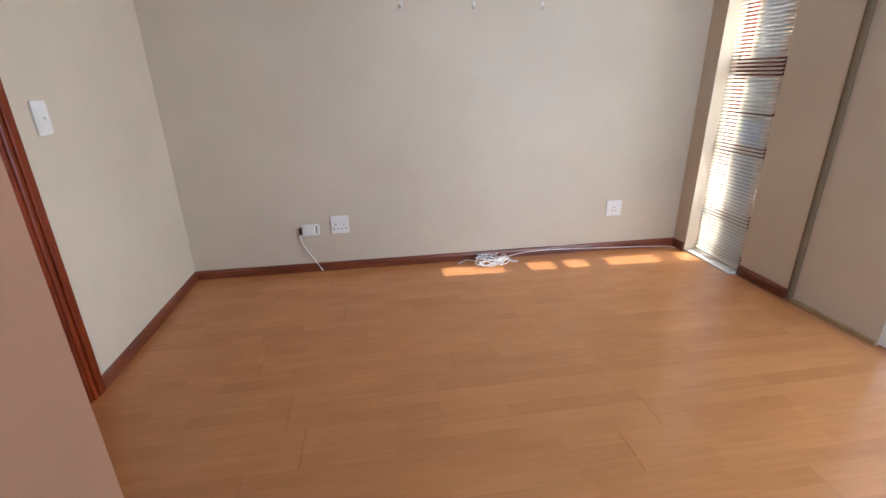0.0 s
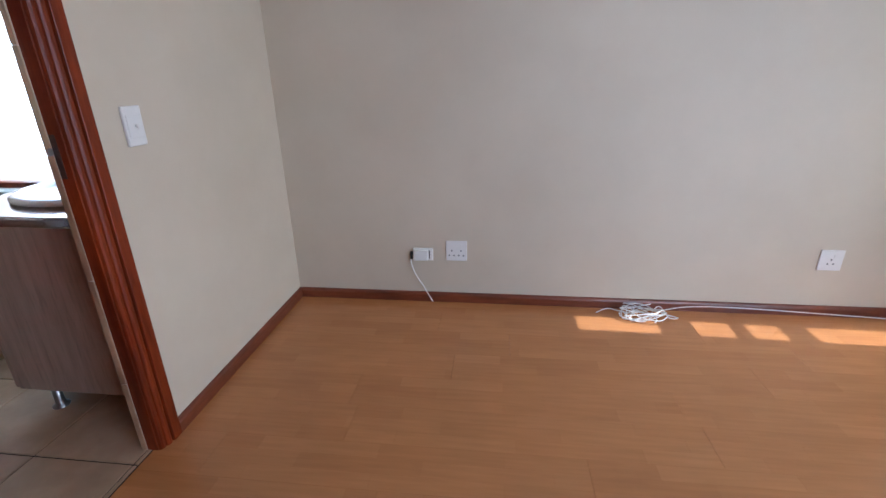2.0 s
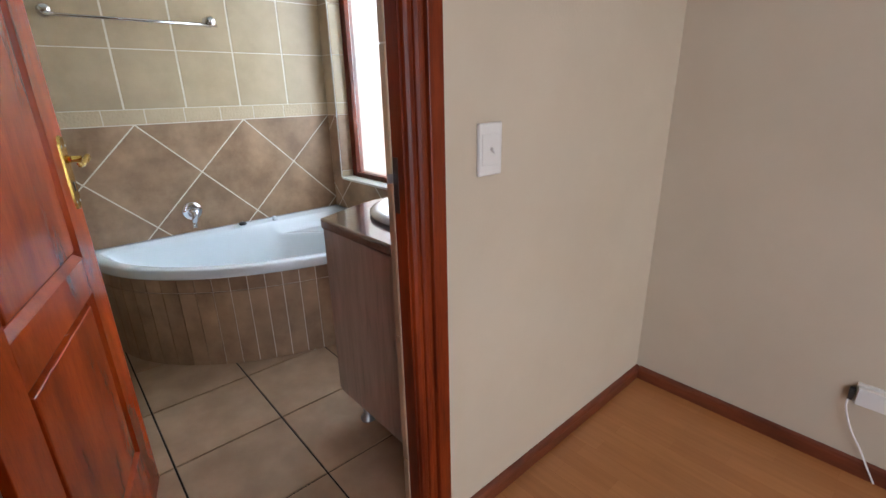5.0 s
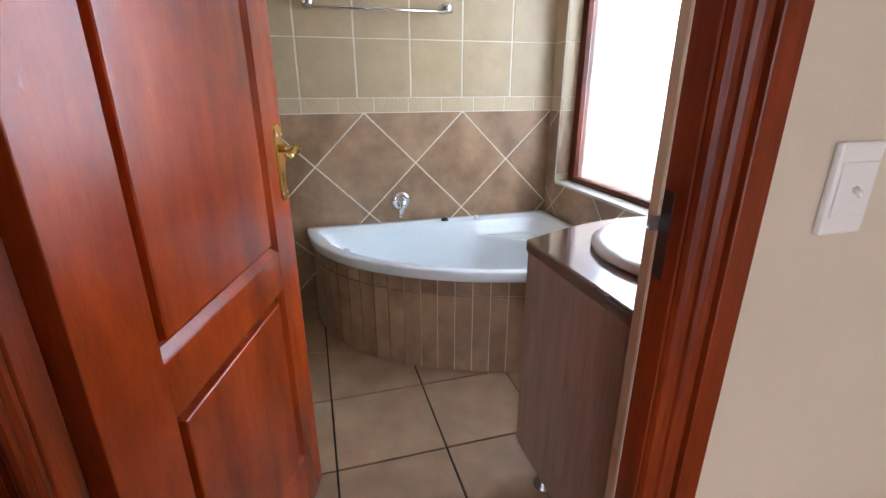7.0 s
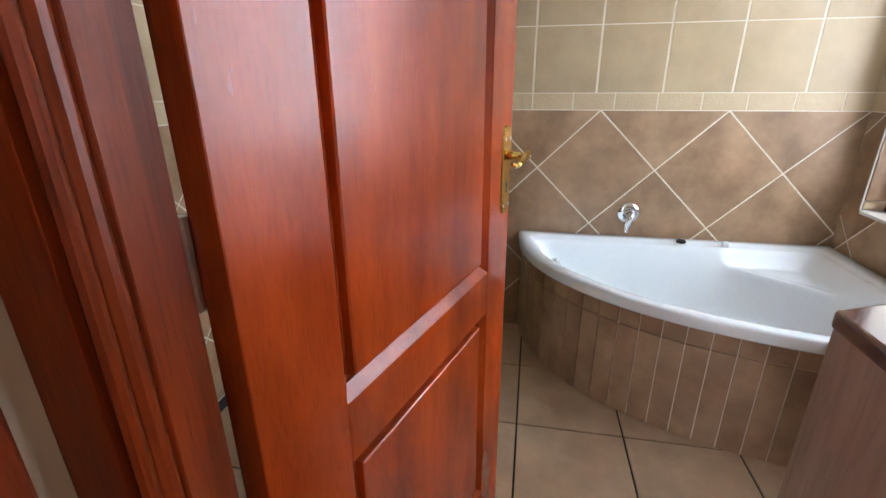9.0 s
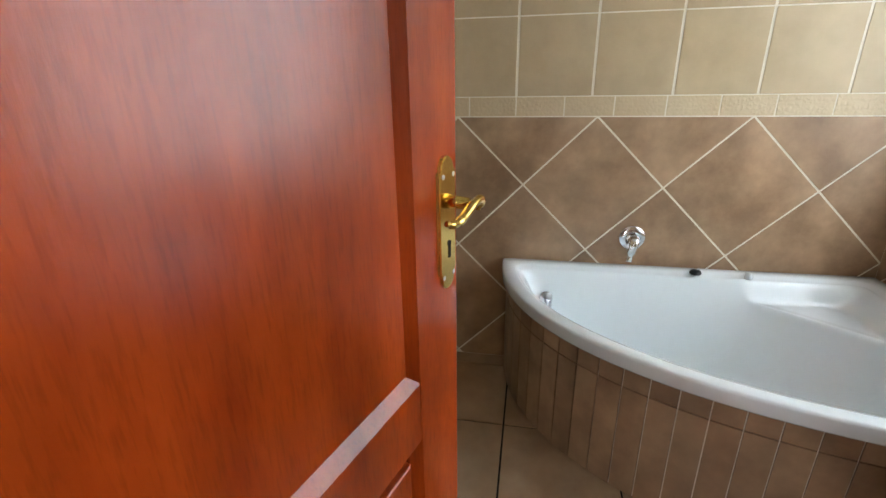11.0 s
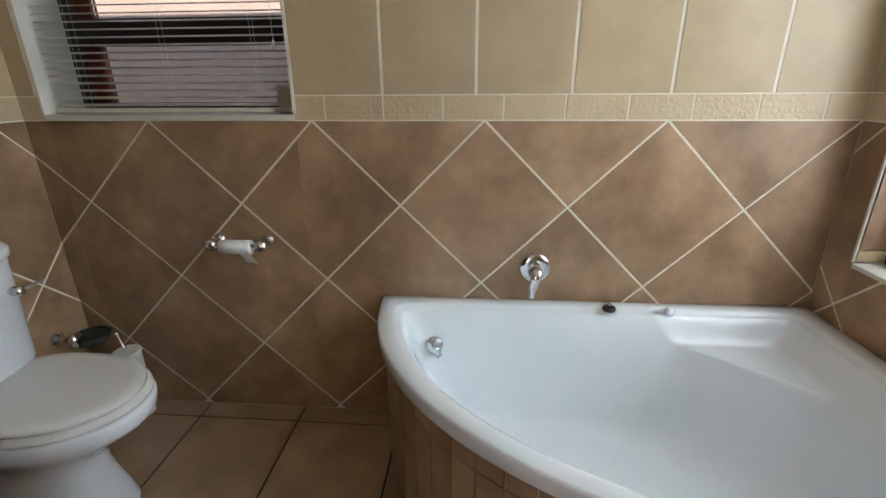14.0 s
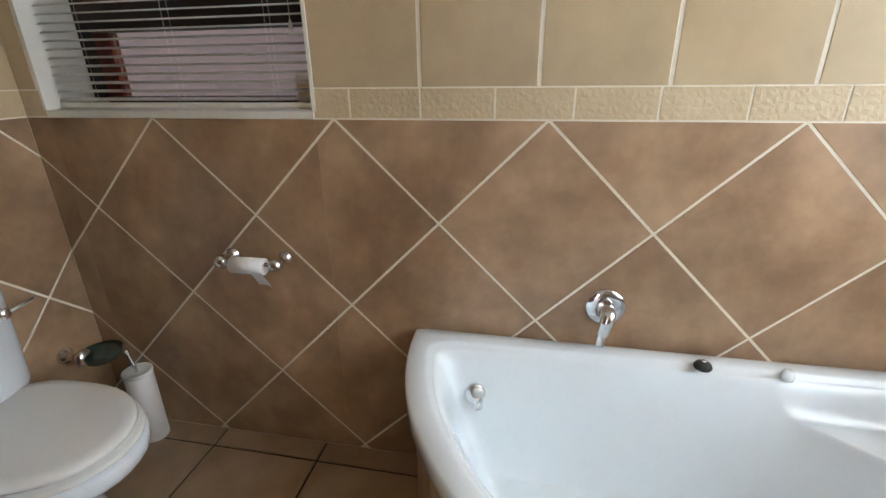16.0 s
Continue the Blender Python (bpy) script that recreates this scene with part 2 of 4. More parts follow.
shade_layer(M_WOOD, 4.5, (1, 1, 0.55), 0.64, 1.22, 0.34, 0.66)
shade_layer(M_WOOD, 22, (1, 1, 0.12), 0.94, 1.05, 0.30, 0.70, 3)
shade_layer(M_WOOD, 320, (1, 1, 0.10), 0.86, 1.03, 0.30, 0.50, 2)
shade_layer(M_FRAMEWOOD, 3.0, (1, 1, 0.5), 0.65, 1.2)
shade_layer(M_FRAMEWOOD, 300, (1, 1, 0.05), 0.78, 1.03, 0.34, 0.46, 2)
shade_layer(M_TILE, 9.0, (1, 1, 1), 0.86, 1.12)
shade_layer(M_TILE, 1.3, (1, 1, 1), 0.90, 1.08)
shade_layer(M_FTILE, 8.0, (1, 1, 1), 0.88, 1.10)
shade_layer(M_UTILE, 9.0, (1, 1, 1), 0.94, 1.05)
shade_layer(M_WALL, 0.9, (1, 1, 1), 0.96, 1.03)
shade_layer(M_VAN, 80, (1, 1, 0.10), 0.88, 1.03, 0.36, 0.46, 3)
shade_layer(M_BASE, 30, (0.2, 0.2, 1), 0.75, 1.1)
shade_layer(M_LAM, 1.4, (1, 1, 1), 0.92, 1.07)


def glass(name, frosted=False):
    m = bpy.data.materials.new(name)
    m.use_nodes = True
    n, l = m.node_tree.nodes, m.node_tree.links
    if not frosted:
        b = n["Principled BSDF"]
        b.inputs["Base Color"].default_value = (0.95, 0.97, 0.97, 1)
        b.inputs["Roughness"].default_value = 0.0
        b.inputs["IOR"].default_value = 1.45
        b.inputs["Transmission Weight"].default_value = 1.0
        return m
    b = n["Principled BSDF"]
    b.inputs["Base Color"].default_value = (0.95, 0.97, 0.97, 1)
    b.inputs["Roughness"].default_value = 0.45
    b.inputs["Transmission Weight"].default_value = 1.0
    b.inputs["IOR"].default_value = 1.3
    t = n.new("ShaderNodeTexNoise")
    t.inputs["Scale"].default_value = 90
    bp = n.new("ShaderNodeBump")
    bp.inputs["Strength"].default_value = 0.3
    bp.inputs["Distance"].default_value = 0.002
    l.new(t.outputs["Fac"], bp.inputs["Height"])
    l.new(bp.outputs["Normal"], b.inputs["Normal"])
    return m


M_GLASS = glass("clear_glass")
M_FROST = glass("frosted_glass", True)


# mesh helpers
def mesh_from(bm, name, material, smooth=False):
    me = bpy.data.meshes.new(name)
    bmesh.ops.recalc_face_normals(bm, faces=bm.faces)
    if smooth:
        for f in bm.faces:
            f.smooth = True
    bm.to_mesh(me)
    bm.free()
    if material:
        me.materials.append(material)
    return me


def part(name, bm, material, parent=None, label="", smooth=False, kind=""):
    ob = new(name, mesh_from(bm, name, material, smooth))
    if parent:
        ob.parent = parent
    return tagged(ob, label, kind=kind)


def thing(name, at, label, category, group="", rot=0.0):
    ob = new(name, None)
    ob.matrix_world = pose(*at, 0, 0, rot)
    return tagged(ob, label, category, group)


def box(x0, x1, y0, y1, z0, z1, bevel=0.0, bm=None, seg=2):
    own = bmesh.new()
    bmesh.ops.create_cube(own, size=1)
    for v in own.verts:
        v.co = Vector((x0 + (v.co.x + 0.5) * (x1 - x0), y0 + (v.co.y + 0.5) * (y1 - y0), z0 + (v.co.z + 0.5) * (z1 - z0)))
    if bevel:
        bmesh.ops.bevel(own, geom=own.edges[:], offset=bevel, segments=seg, affect="EDGES", profile=0.5)
    if bm is None:
        return own
    me = bpy.data.meshes.new("tmp")
    own.to_mesh(me)
    own.free()
    bm.from_mesh(me)
    bpy.data.meshes.remove(me)
    return bm


def lathe(profile, seg=24, m=None, bm=None):
    """Revolve (radius, height) pairs round z; the ends close."""
    bm = bm or bmesh.new()
    m = m or Matrix.Identity(4)
    rings = [[bm.verts.new(m @ Vector((r * math.cos(2 * math.pi * i / seg), r * math.sin(2 * math.pi * i / seg), z)))
              for i in range(seg)] for r, z in profile]
    for a, b in zip(rings, rings[1:]):
        for i in range(seg):
            bm.faces.new((a[i], a[(i + 1) % seg], b[(i + 1) % seg], b[i]))
    bm.faces.new(rings[0][::-1])
    bm.faces.new(rings[-1])
    return bm


def tube(points, radius, seg=8, bm=None, flat=1.0):
    """A round rod along points; radius may be a list."""
    bm = bm or bmesh.new()
    pts = [Vector(p) for p in points]
    rad = radius if isinstance(radius, (list, tuple)) else [radius] * len(pts)
    rings = []
    side = None
    for i, p in enumerate(pts):
        d = (pts[min(i + 1, len(pts) - 1)] - pts[max(i - 1, 0)]).normalized()
        if side is None:
            side = d.cross(Vector((0, 0, 1)) if abs(d.z) < 0.9 else Vector((1, 0, 0))).normalized()
        side = (side - d * side.dot(d)).normalized()
        up = d.cross(side)
        rings.append([bm.verts.new(p + side * math.cos(2 * math.pi * k / seg) * rad[i] + up * math.sin(2 * math.pi * k / seg) * rad[i] * flat)
                      for k in range(seg)])
    for a, b in zip(rings, rings[1:]):
        for k in range(seg):
            bm.faces.new((a[k], a[(k + 1) % seg], b[(k + 1) % seg], b[k]))
    bm.faces.new(rings[0][::-1])
    bm.faces.new(rings[-1])
    return bm


def smooth_path(ctrl, n=8):
    pts = [Vector(c) for c in ctrl]
    pts = [pts[0]] + pts + [pts[-1]]
    out = []
    for i in range(1, len(pts) - 2):
        p0, p1, p2, p3 = pts[i - 1:i + 3]
        for k in range(n):
            t = k / n
            out.append(0.5 * ((2 * p1) + (p2 - p0) * t + (2 * p0 - 5 * p1 + 4 * p2 - p3) * t * t + (3 * p1 - p0 - 3 * p2 + p3) * t ** 3))
    out.append(pts[-2])
    return out


def prism(poly, to3, depth, inset=0.0015):
    """A tile: polygon in (u, v), raised by depth along the wall's normal, its edge slightly chamfered. to3(u, v, w)."""
    bm = bmesh.new()
    cx = sum(p[0] for p in poly) / len(poly)
    cy = sum(p[1] for p in poly) / len(poly)
    a = [bm.verts.new(to3(u, v, 0)) for u, v in poly]
    b = [bm.verts.new(to3(u, v, depth * 0.7)) for u, v in poly]
    c = []
    for u, v in poly:
        d = math.hypot(u - cx, v - cy) or 1
        k = 1 - inset / d
        c.append(bm.verts.new(to3(cx + (u - cx) * k, cy + (v - cy) * k, depth)))
    n = len(poly)
    for r0, r1 in ((a, b), (b, c)):
        for i in range(n):
            bm.faces.new((r0[i], r0[(i + 1) % n], r1[(i + 1) % n], r1[i]))
    bm.faces.new(c)
    return bm


def clip(poly, u0, u1, v0, v1):
    for axis, lim, sign in ((0, u0, 1), (0, u1, -1), (1, v0, 1), (1, v1, -1)):
        out = []
        for i, p in enumerate(poly):
            q = poly[(i + 1) % len(poly)]
            dp, dq = (p[axis] - lim) * sign, (q[axis] - lim) * sign
            if dp >= 0:
                out.append(p)
            if dp * dq < 0:
                t = dp / (dp - dq)
                out.append((p[0] + (q[0] - p[0]) * t, p[1] + (q[1] - p[1]) * t))
        poly = out
        if len(poly) < 3:
            return []
    area = 0.5 * sum(poly[i][0] * poly[(i + 1) % len(poly)][1] - poly[(i + 1) % len(poly)][0] * poly[i][1] for i in range(len(poly)))
    return poly if abs(area) > 2e-4 else []


# the setting
X_W, Y_S, Y_N, X_BE = -2.868, 0.868, 3.42, -0.907
X_BW, Y_BACK, X_E = -0.836, 3.727, 2.49
Y_BS, H = -2.4, 2.5
T = 0.0018


def structure(name, boxes, material, label):
    bm = bmesh.new()
    for b in boxes:
        box(*b, bm=bm)
    ob = new(name, mesh_from(bm, name, material))
    return tagged(ob, label, kind="structure")


def wall_with_hole(axis, a0, a1, u0, u1, h0, h1, zb, zt):
    """Boxes of a wall normal to axis, a0..a1 thick, u0..u1 long, with an opening h0..h1, zb..zt."""
    spans = [(u0, h0, -0.1, H), (h1, u1, -0.1, H), (h0, h1, zt, H)]
    if zb > 0:
        spans.append((h0, h1, -0.1, zb))
    return [(a0, a1, p, q, r, s) if axis == "x" else (p, q, a0, a1, r, s) for p, q, r, s in spans]


W_WIN = (0.946, 1.770, 1.095, 2.1)
N_WIN = (-2.752, -1.25, 0.690, 2.1)
E_WIN = (3.18, 3.595, 0.0, 2.15)
PATIO = (-0.6, 2.345, 0.0, 2.15)
DOOR = (1.738, 2.600, 0.0, 2.06)
REVEAL = (1.790, 2.510, 0.0, 2.02)
wall_bath_west = structure("wall_west", wall_with_hole("x", -3.10, X_W - T, 0.6, 3.7, W_WIN[0], W_WIN[1], W_WIN[2], W_WIN[3]), M_GROUT,
                           "tiled bathroom wall with a small window over the toilet")
wall_bath_north = structure("wall_north", wall_with_hole("y", Y_N + T, 3.64, -3.10, X_BE - T, N_WIN[0], N_WIN[1], N_WIN[2], N_WIN[3]), M_GROUT,
                            "tiled bathroom wall with a large frosted window")
wall_bath_south = structure("wall_south", [(-3.10, X_BW, 0.64, Y_S - T, -0.1, H)], M_GROUT, "tiled bathroom wall behind the toilet")
wall_bath_east = structure("wall_east", wall_with_hole("x", X_BE + T, -0.888, Y_S - T, 3.95, REVEAL[0], REVEAL[1], 0, REVEAL[3]), M_GROUT,
                           "tiled bathroom side of the wall with the doorway")
wall_bedroom_west = structure("wall_west", wall_with_hole("x", -0.888, X_BW, 1.738, 3.95, DOOR[0], DOOR[1], 0, DOOR[3]) + [(-0.888, X_BW, Y_S - T, 1.738, -0.1, H)], M_WALL,
                              "cream painted bedroom wall beside the bathroom doorway")
wall_bedroom_back = structure("wall_north", [(X_BW, 2.75, Y_BACK, 3.95, -0.1, H)], M_WALL, "cream painted bedroom wall with sockets and hooks")
wall_bedroom_east = structure("wall_east", [(X_E, 2.74, E_WIN[1], 3.95, -0.1, H), (X_E, 2.74, E_WIN[0], E_WIN[1], E_WIN[3], H),
                                            (2.575, 2.74, 2.82, E_WIN[0], -0.1, H), (2.597, 2.74, PATIO[1], 2.82, -0.1, H),
                                            (2.52, 2.74, PATIO[0], PATIO[1], PATIO[3], H), (2.52, 2.74, Y_BS, PATIO[0], -0.1, H)],
                              M_WALL, "cream painted bedroom wall with a floor to ceiling window")
wall_pier = structure("wall_pier", [(X_BW + 0.001, -0.281, Y_BS, 1.735, -0.1, H)], M_PINK, "wall beside the passage, darker and more salmon than the cream walls")
wall_passage = structure("wall_passage", [(X_BW + 0.001, -0.283, 1.7352, 1.7375, -0.1, H)], M_WALL, "narrow cream painted wall face beside the doorway")
wall_bedroom_south = structure("wall_south", [(-0.9, 2.74, Y_BS - 0.2, Y_BS, -0.1, H)], M_WALL, "cream painted wall behind the room")
# unseen block, added so that only a narrow strip of sun enters
sun_block_pier = structure("wall_pier", [(2.742, 3.0, 2.45, 3.42, -0.1, 2.7)], M_BRICK, "unseen brick block added outside the bedroom window to narrow the sunlight")
# unseen slabs, added to keep sun off the patio door and upper window
sun_block_roof = structure("roof", [(2.742, 6.4, -2.6, 3.0, 2.55, 2.7), (2.742, 3.65, 3.0, 5.0, 2.6, 2.7)], M_CEIL, "unseen plain slab added over the patio and window to block the sun")
ceiling = structure("ceiling", [(-3.10, 2.74, Y_BS - 0.2, 3.95, H, H + 0.35)], M_CEIL, "white painted ceiling")
floor_bath = structure("floor", [(-3.10, X_BW - 0.03, 0.6, 3.64, -0.12, -0.004)], M_FGROUT, "dark grouted bathroom floor of brown tiles")
floor_bed = structure("floor", [(X_BW - 0.03, 2.74, Y_BS, 3.95, -0.12, -0.009)], M_CORE, "bedroom floor of beech strip laminate")

# ground and the neighbours
ground = structure("ground", [(-200, 200, -200, 200, -0.4, -0.15)], M_PAVE, "pale concrete paving outside")
yard_wall = structure("wall", [(-4.75, -4.55, -6, 9, -0.2, 2.35)], M_PLASTER, "pink-grey plastered boundary wall outside")

# bedroom skirting, with a rounded top
def skirting(p, q, inward, label=""):
    d = (Vector((*q, 0)) - Vector((*p, 0)))
    n = Vector((*inward, 0))
    bm = bmesh.new()
    prof = [(0.0005, 0.0), (0.016, 0.0), (0.016, 0.040), (0.012, 0.051), (0.006, 0.056), (0.0005, 0.057)]
    a = [bm.verts.new(Vector((*p, 0)) + n * w + Vector((0, 0, z))) for w, z in prof]
    b = [bm.verts.new(Vector((*p, 0)) + d + n * w + Vector((0, 0, z))) for w, z in prof]
    for i in range(len(prof)):
        j = (i + 1) % len(prof)
        bm.faces.new((a[i], a[j], b[j], b[i]))
    bm.faces.new(a)
    bm.faces.new(b[::-1])
    ob = new("baseboard", mesh_from(bm, "baseboard", M_BASE))
    return tagged(ob, "narrow dark red stained wooden skirting board", kind="structure")


skirting((X_BW, 2.601), (X_BW, Y_BACK), (1, 0))
skirting((X_BW + 0.016, Y_BACK), (X_E, Y_BACK), (0, -1))
skirting((X_E, 3.597), (X_E, Y_BACK - 0.016), (-1, 0))
skirting((2.575, 2.822), (2.575, 3.178), (-1, 0))
skirting((-0.281, Y_BS), (-0.281, 1.735), (1, 0))

# door frame: moulded jambs and head, as (x, depth from the wall's edge)
JAMB_NORTH = [(-0.820, 0.0), (-0.820, -0.036), (-0.8215, -0.038), (-0.831, -0.039), (-0.831, -0.044), (-0.8245, -0.046), (-0.8235, -0.052),
              (-0.8245, -0.059), (-0.829, -0.0645), (-0.833, -0.0655), (-0.8345, -0.0665), (-0.8330, -0.068), (-0.8330, -0.077), (-0.8370, -0.084),
              (-0.8440, -0.087), (-0.8470, -0.0865), (-0.8480, -0.0895), (-0.8495, -0.090), (-0.8875, -0.090), (-0.8875, 0.0)]
JAMB_SOUTH = [(-0.820, 0.0), (-0.820, -0.046), (-0.8205, -0.0475), (-0.8290, -0.0480), (-0.8290, -0.0520), (-0.8235, -0.0535), (-0.8225, -0.0560),
              (-0.8245, -0.0600), (-0.8290, -0.0615), (-0.8335, -0.0600), (-0.8345, -0.0590), (-0.8355, -0.0605), (-0.8400, -0.0635), (-0.8455, -0.0640),
              (-0.8495, -0.0620), (-0.8510, -0.0605), (-0.8525, -0.0635), (-0.8535, -0.0645), (-0.8815, -0.0645), (-0.8815, 0.0)]


def jamb(name, y_out, y_in, sign):
    """sign +1: the wall lies towards +y."""
    prof = JAMB_NORTH if sign > 0 else JAMB_SOUTH
    bm = bmesh.new()
    rows = []
    for z in (0.0, 2.06):
        rows.append([bm.verts.new((x, y_out + sign * d, z)) for x, d in prof])
    n = len(prof)
    for i in range(n):
        bm.faces.new((rows[0][i], rows[0][(i + 1) % n], rows[1][(i + 1) % n], rows[1][i]))
    bm.faces.new(rows[0][::-1])
    bm.faces.new(rows[1])
    return bm


door_frame = tagged(new("door_1", None), "dark red mahogany door frame with moulded rebates", kind="structure")
part("jamb", jamb("jamb", 2.600, 2.510, 1), M_FRAMEWOOD, door_frame)
part("jamb", jamb("jamb", 1.7385, 1.803, -1), M_FRAMEWOOD, door_frame)
part("rebate", box(-0.915, -0.8816, 1.7385, 1.7915, 0.0, 2.04, 0.001), M_FRAMEWOOD, door_frame)
part("latch_lip", box(-0.8875, -0.8865, 2.494, 2.510, 1.03, 1.05, 0.0004), M_STEEL, door_frame, "small bright latch lip")
part("head", box(-0.887, -0.818, 1.7385, 2.600, 2.002, 2.06, 0.003), M_FRAMEWOOD, door_frame)
bm = box(-0.886, -0.868, 2.5085, 2.5105, 0.965, 1.085, 0.0004)
part("strike_plate", bm, M_RAIL, door_frame, "tarnished steel strike plate with a small bright latch lip")

# door leaf
LEAF = thing("door", (-0.937, 1.808, 0.0), "open mahogany panelled door with a brass handle, swung into the bathroom", "door", rot=163.5)
LW, LT, Z0, Z1 = 0.718, 0.040, 0.010, 2.0


def leaf_frame():
    bm = bmesh.new()
    for x0, x1, z0, z1 in ((0, 0.132, Z0, Z1), (0.602, LW, Z0, Z1), (0.132, 0.602, Z0, 0.215), (0.132, 0.602, 0.735, 0.832), (0.132, 0.602, 1.88, Z1)):
        box(x0, x1, 0.0, LT, z0, z1, 0.0012, bm=bm, seg=1)
    return bm


def field_panel(x0, x1, z0, z1):
    """Raised and fielded panel with its moulding; both faces."""
    bm = bmesh.new()
    steps = [(0.0, 0.0008), (0.0015, 0.0022), (0.0165, 0.0130), (0.0178, 0.0185), (0.0238, 0.0185), (0.0252, 0.006), (0.028, 0.0042), (0.034, 0.0040)]
    for side in (0, 1):
        prev = None
        for ins, dep in steps:
            y = dep if side == 0 else LT - dep
            ring = [bm.verts.new((x0 + ins, y, z0 + ins)), bm.verts.new((x1 - ins, y, z0 + ins)),
                    bm.verts.new((x1 - ins, y, z1 - ins)), bm.verts.new((x0 + ins, y, z1 - ins))]
            if prev:
                for i in range(4):
                    bm.faces.new((prev[i], prev[(i + 1) % 4], ring[(i + 1) % 4], ring[i]))
            prev = ring
        bm.faces.new(prev)
    return bm


part("leaf_frame", leaf_frame(), M_WOOD, LEAF)
part("upper_panel", field_panel(0.132, 0.602, 0.832, 1.88), M_WOOD, LEAF)
part("lower_panel", field_panel(0.132, 0.602, 0.215, 0.735), M_WOOD, LEAF)

# door furniture; the plate lies on the face towards the bedroom side
def leaf_plate():
    bm = bmesh.new()
    pts = []
    cx, zt, zb = 0.682, 1.109, 0.961
    for k in range(13):
        a = math.pi * k / 12
        pts.append((cx + 0.019 * math.cos(a), zt + 0.020 * math.sin(a)))
    pts += [(cx - 0.0235, zt), (cx - 0.0235, zb + 0.01), (cx - 0.019, zb)]
    for k in range(9):
        a = math.pi + math.pi * k / 8
        pts.append((cx + 0.019 * math.cos(a), zb + 0.020 * math.sin(a)))
    pts += [(cx + 0.0235, zb + 0.01), (cx + 0.0235, zt)]
    for y0, y1, k in ((0.0, -0.004, 1.0), (-0.004, -0.0055, 0.93)):
        a = [bm.verts.new((cx + (u - cx) * k, y0, 1.035 + (z - 1.035) * (1 if k == 1 else 0.985))) for u, z in pts]
        b = [bm.verts.new((cx + (u - cx) * k * 0.97, y1, 1.035 + (z - 1.035) * 0.99 * (1 if k == 1 else 0.985))) for u, z in pts]
        for i in range(len(pts)):
            bm.faces.new((a[i], a[(i + 1) % len(pts)], b[(i + 1) % len(pts)], b[i]))
        bm.faces.new(b)
    return bm


plate = part("handle_plate", leaf_plate(), M_BRASS, LEAF, "polished brass back plate")
bm = lathe([(0.0042, 0), (0.0042, 0.0012)], 12, Matrix.Translation((0.684, -0.0056, 1.009)) @ pose(0, 0, 0, 90))
box(0.682, 0.6864, -0.0068, -0.0056, 0.988, 1.008, bm=bm)
part("keyhole", bm, M_DARKSLOT, plate, "dark keyhole")
for u, z in ((0.669, 1.102), (0.698, 1.102), (0.668, 0.962), (0.697, 0.962)):
    bm = lathe([(0.0036, 0), (0.0034, 0.0006), (0.002, 0.0009)], 12, Matrix.Translation((u, -0.0055, z)) @ pose(0, 0, 0, 90))
    part("screw", bm, M_STEEL, plate, "steel screw")
lever = part("lever", tube([(0.676, -0.004, 1.070), (0.676, -0.018, 1.070), (0.676, -0.038, 1.069)], [0.011, 0.0085, 0.0085], 12), M_BRASS, LEAF,
             "curved brass lever", smooth=True)
bm = tube(smooth_path([(0.700, -0.040, 1.058), (0.696, -0.046, 1.068), (0.686, -0.048, 1.074), (0.668, -0.048, 1.072), (0.650, -0.048, 1.066),
                       (0.632, -0.048, 1.061), (0.612, -0.048, 1.060), (0.596, -0.047, 1.066)], 6),
          [0.0055] * 3 + [0.0072] * 30 + [0.0055] * 6 + [0.004] * 4, 10, flat=0.85)
part("grip", bm, M_BRASS, lever, smooth=True)
plate_b = part("handle_plate", box(0.66, 0.704, LT, LT + 0.005, 0.945, 1.125, 0.002), M_BRASS, LEAF, "polished brass back plate")
part("lever", tube(smooth_path([(0.68, LT, 1.07), (0.68, LT + 0.045, 1.07), (0.65, LT + 0.05, 1.06), (0.60, LT + 0.048, 1.048)], 5), 0.006, 8),
     M_BRASS, LEAF, "curved brass lever", smooth=True)
for z in (0.22, 1.02, 1.78):
    bm = lathe([(0.006, 0), (0.006, 0.09)], 10, Matrix.Translation((-0.004, LT + 0.003, z)))
    part("hinge", bm, M_STEEL, LEAF, "dark steel butt hinge")

# second door frame just round the pier's corner
closet = thing("passage_door", (-0.79, 1.737, 0), "closed dark mahogany door and frame on the salmon pier", "door")
part("frame_post", box(0.0, 0.062, 0.001, 0.02, 0, 2.05, 0.004), M_FRAMEWOOD, closet)
part("frame_post", box(0.41, 0.47, 0.001, 0.02, 0, 2.05, 0.004), M_FRAMEWOOD, closet)
part("door_leaf", box(0.064, 0.408, 0.001, 0.012, 0.01, 2.04, 0.002), M_WOOD, closet)


# corner bath
A_P, B_P, NEXP = 0.930, 1.385, 2.2


def curve_pt(a, b, t):
    c, s = math.cos(t), math.sin(t)
    return Vector((X_W + a * max(c, 0) ** (2 / NEXP), Y_N - b * max(s, 0) ** (2 / NEXP), 0))


def radius_to_edge(c, ang, inside, rmax=2.2):
    lo, hi = 0.0, rmax
    d = Vector((math.cos(ang), math.sin(ang)))
    for _ in range(26):
        mid = (lo + hi) / 2
        if inside(c.x + d.x * mid, c.y + d.y * mid):
            lo = mid
        else:
            hi = mid
    return lo


def in_region(x, y, left, back, a, b):
    if x < X_W + left or y > Y_N - back:
        return False
    return (abs(x - X_W) / a) ** NEXP + (abs(y - Y_N) / b) ** NEXP < 1 or (x <= X_W and y > Y_N - b)


def smoothstep(e0, e1, x):
    t = min(max((x - e0) / (e1 - e0), 0), 1)
    return t * t * (3 - 2 * t)


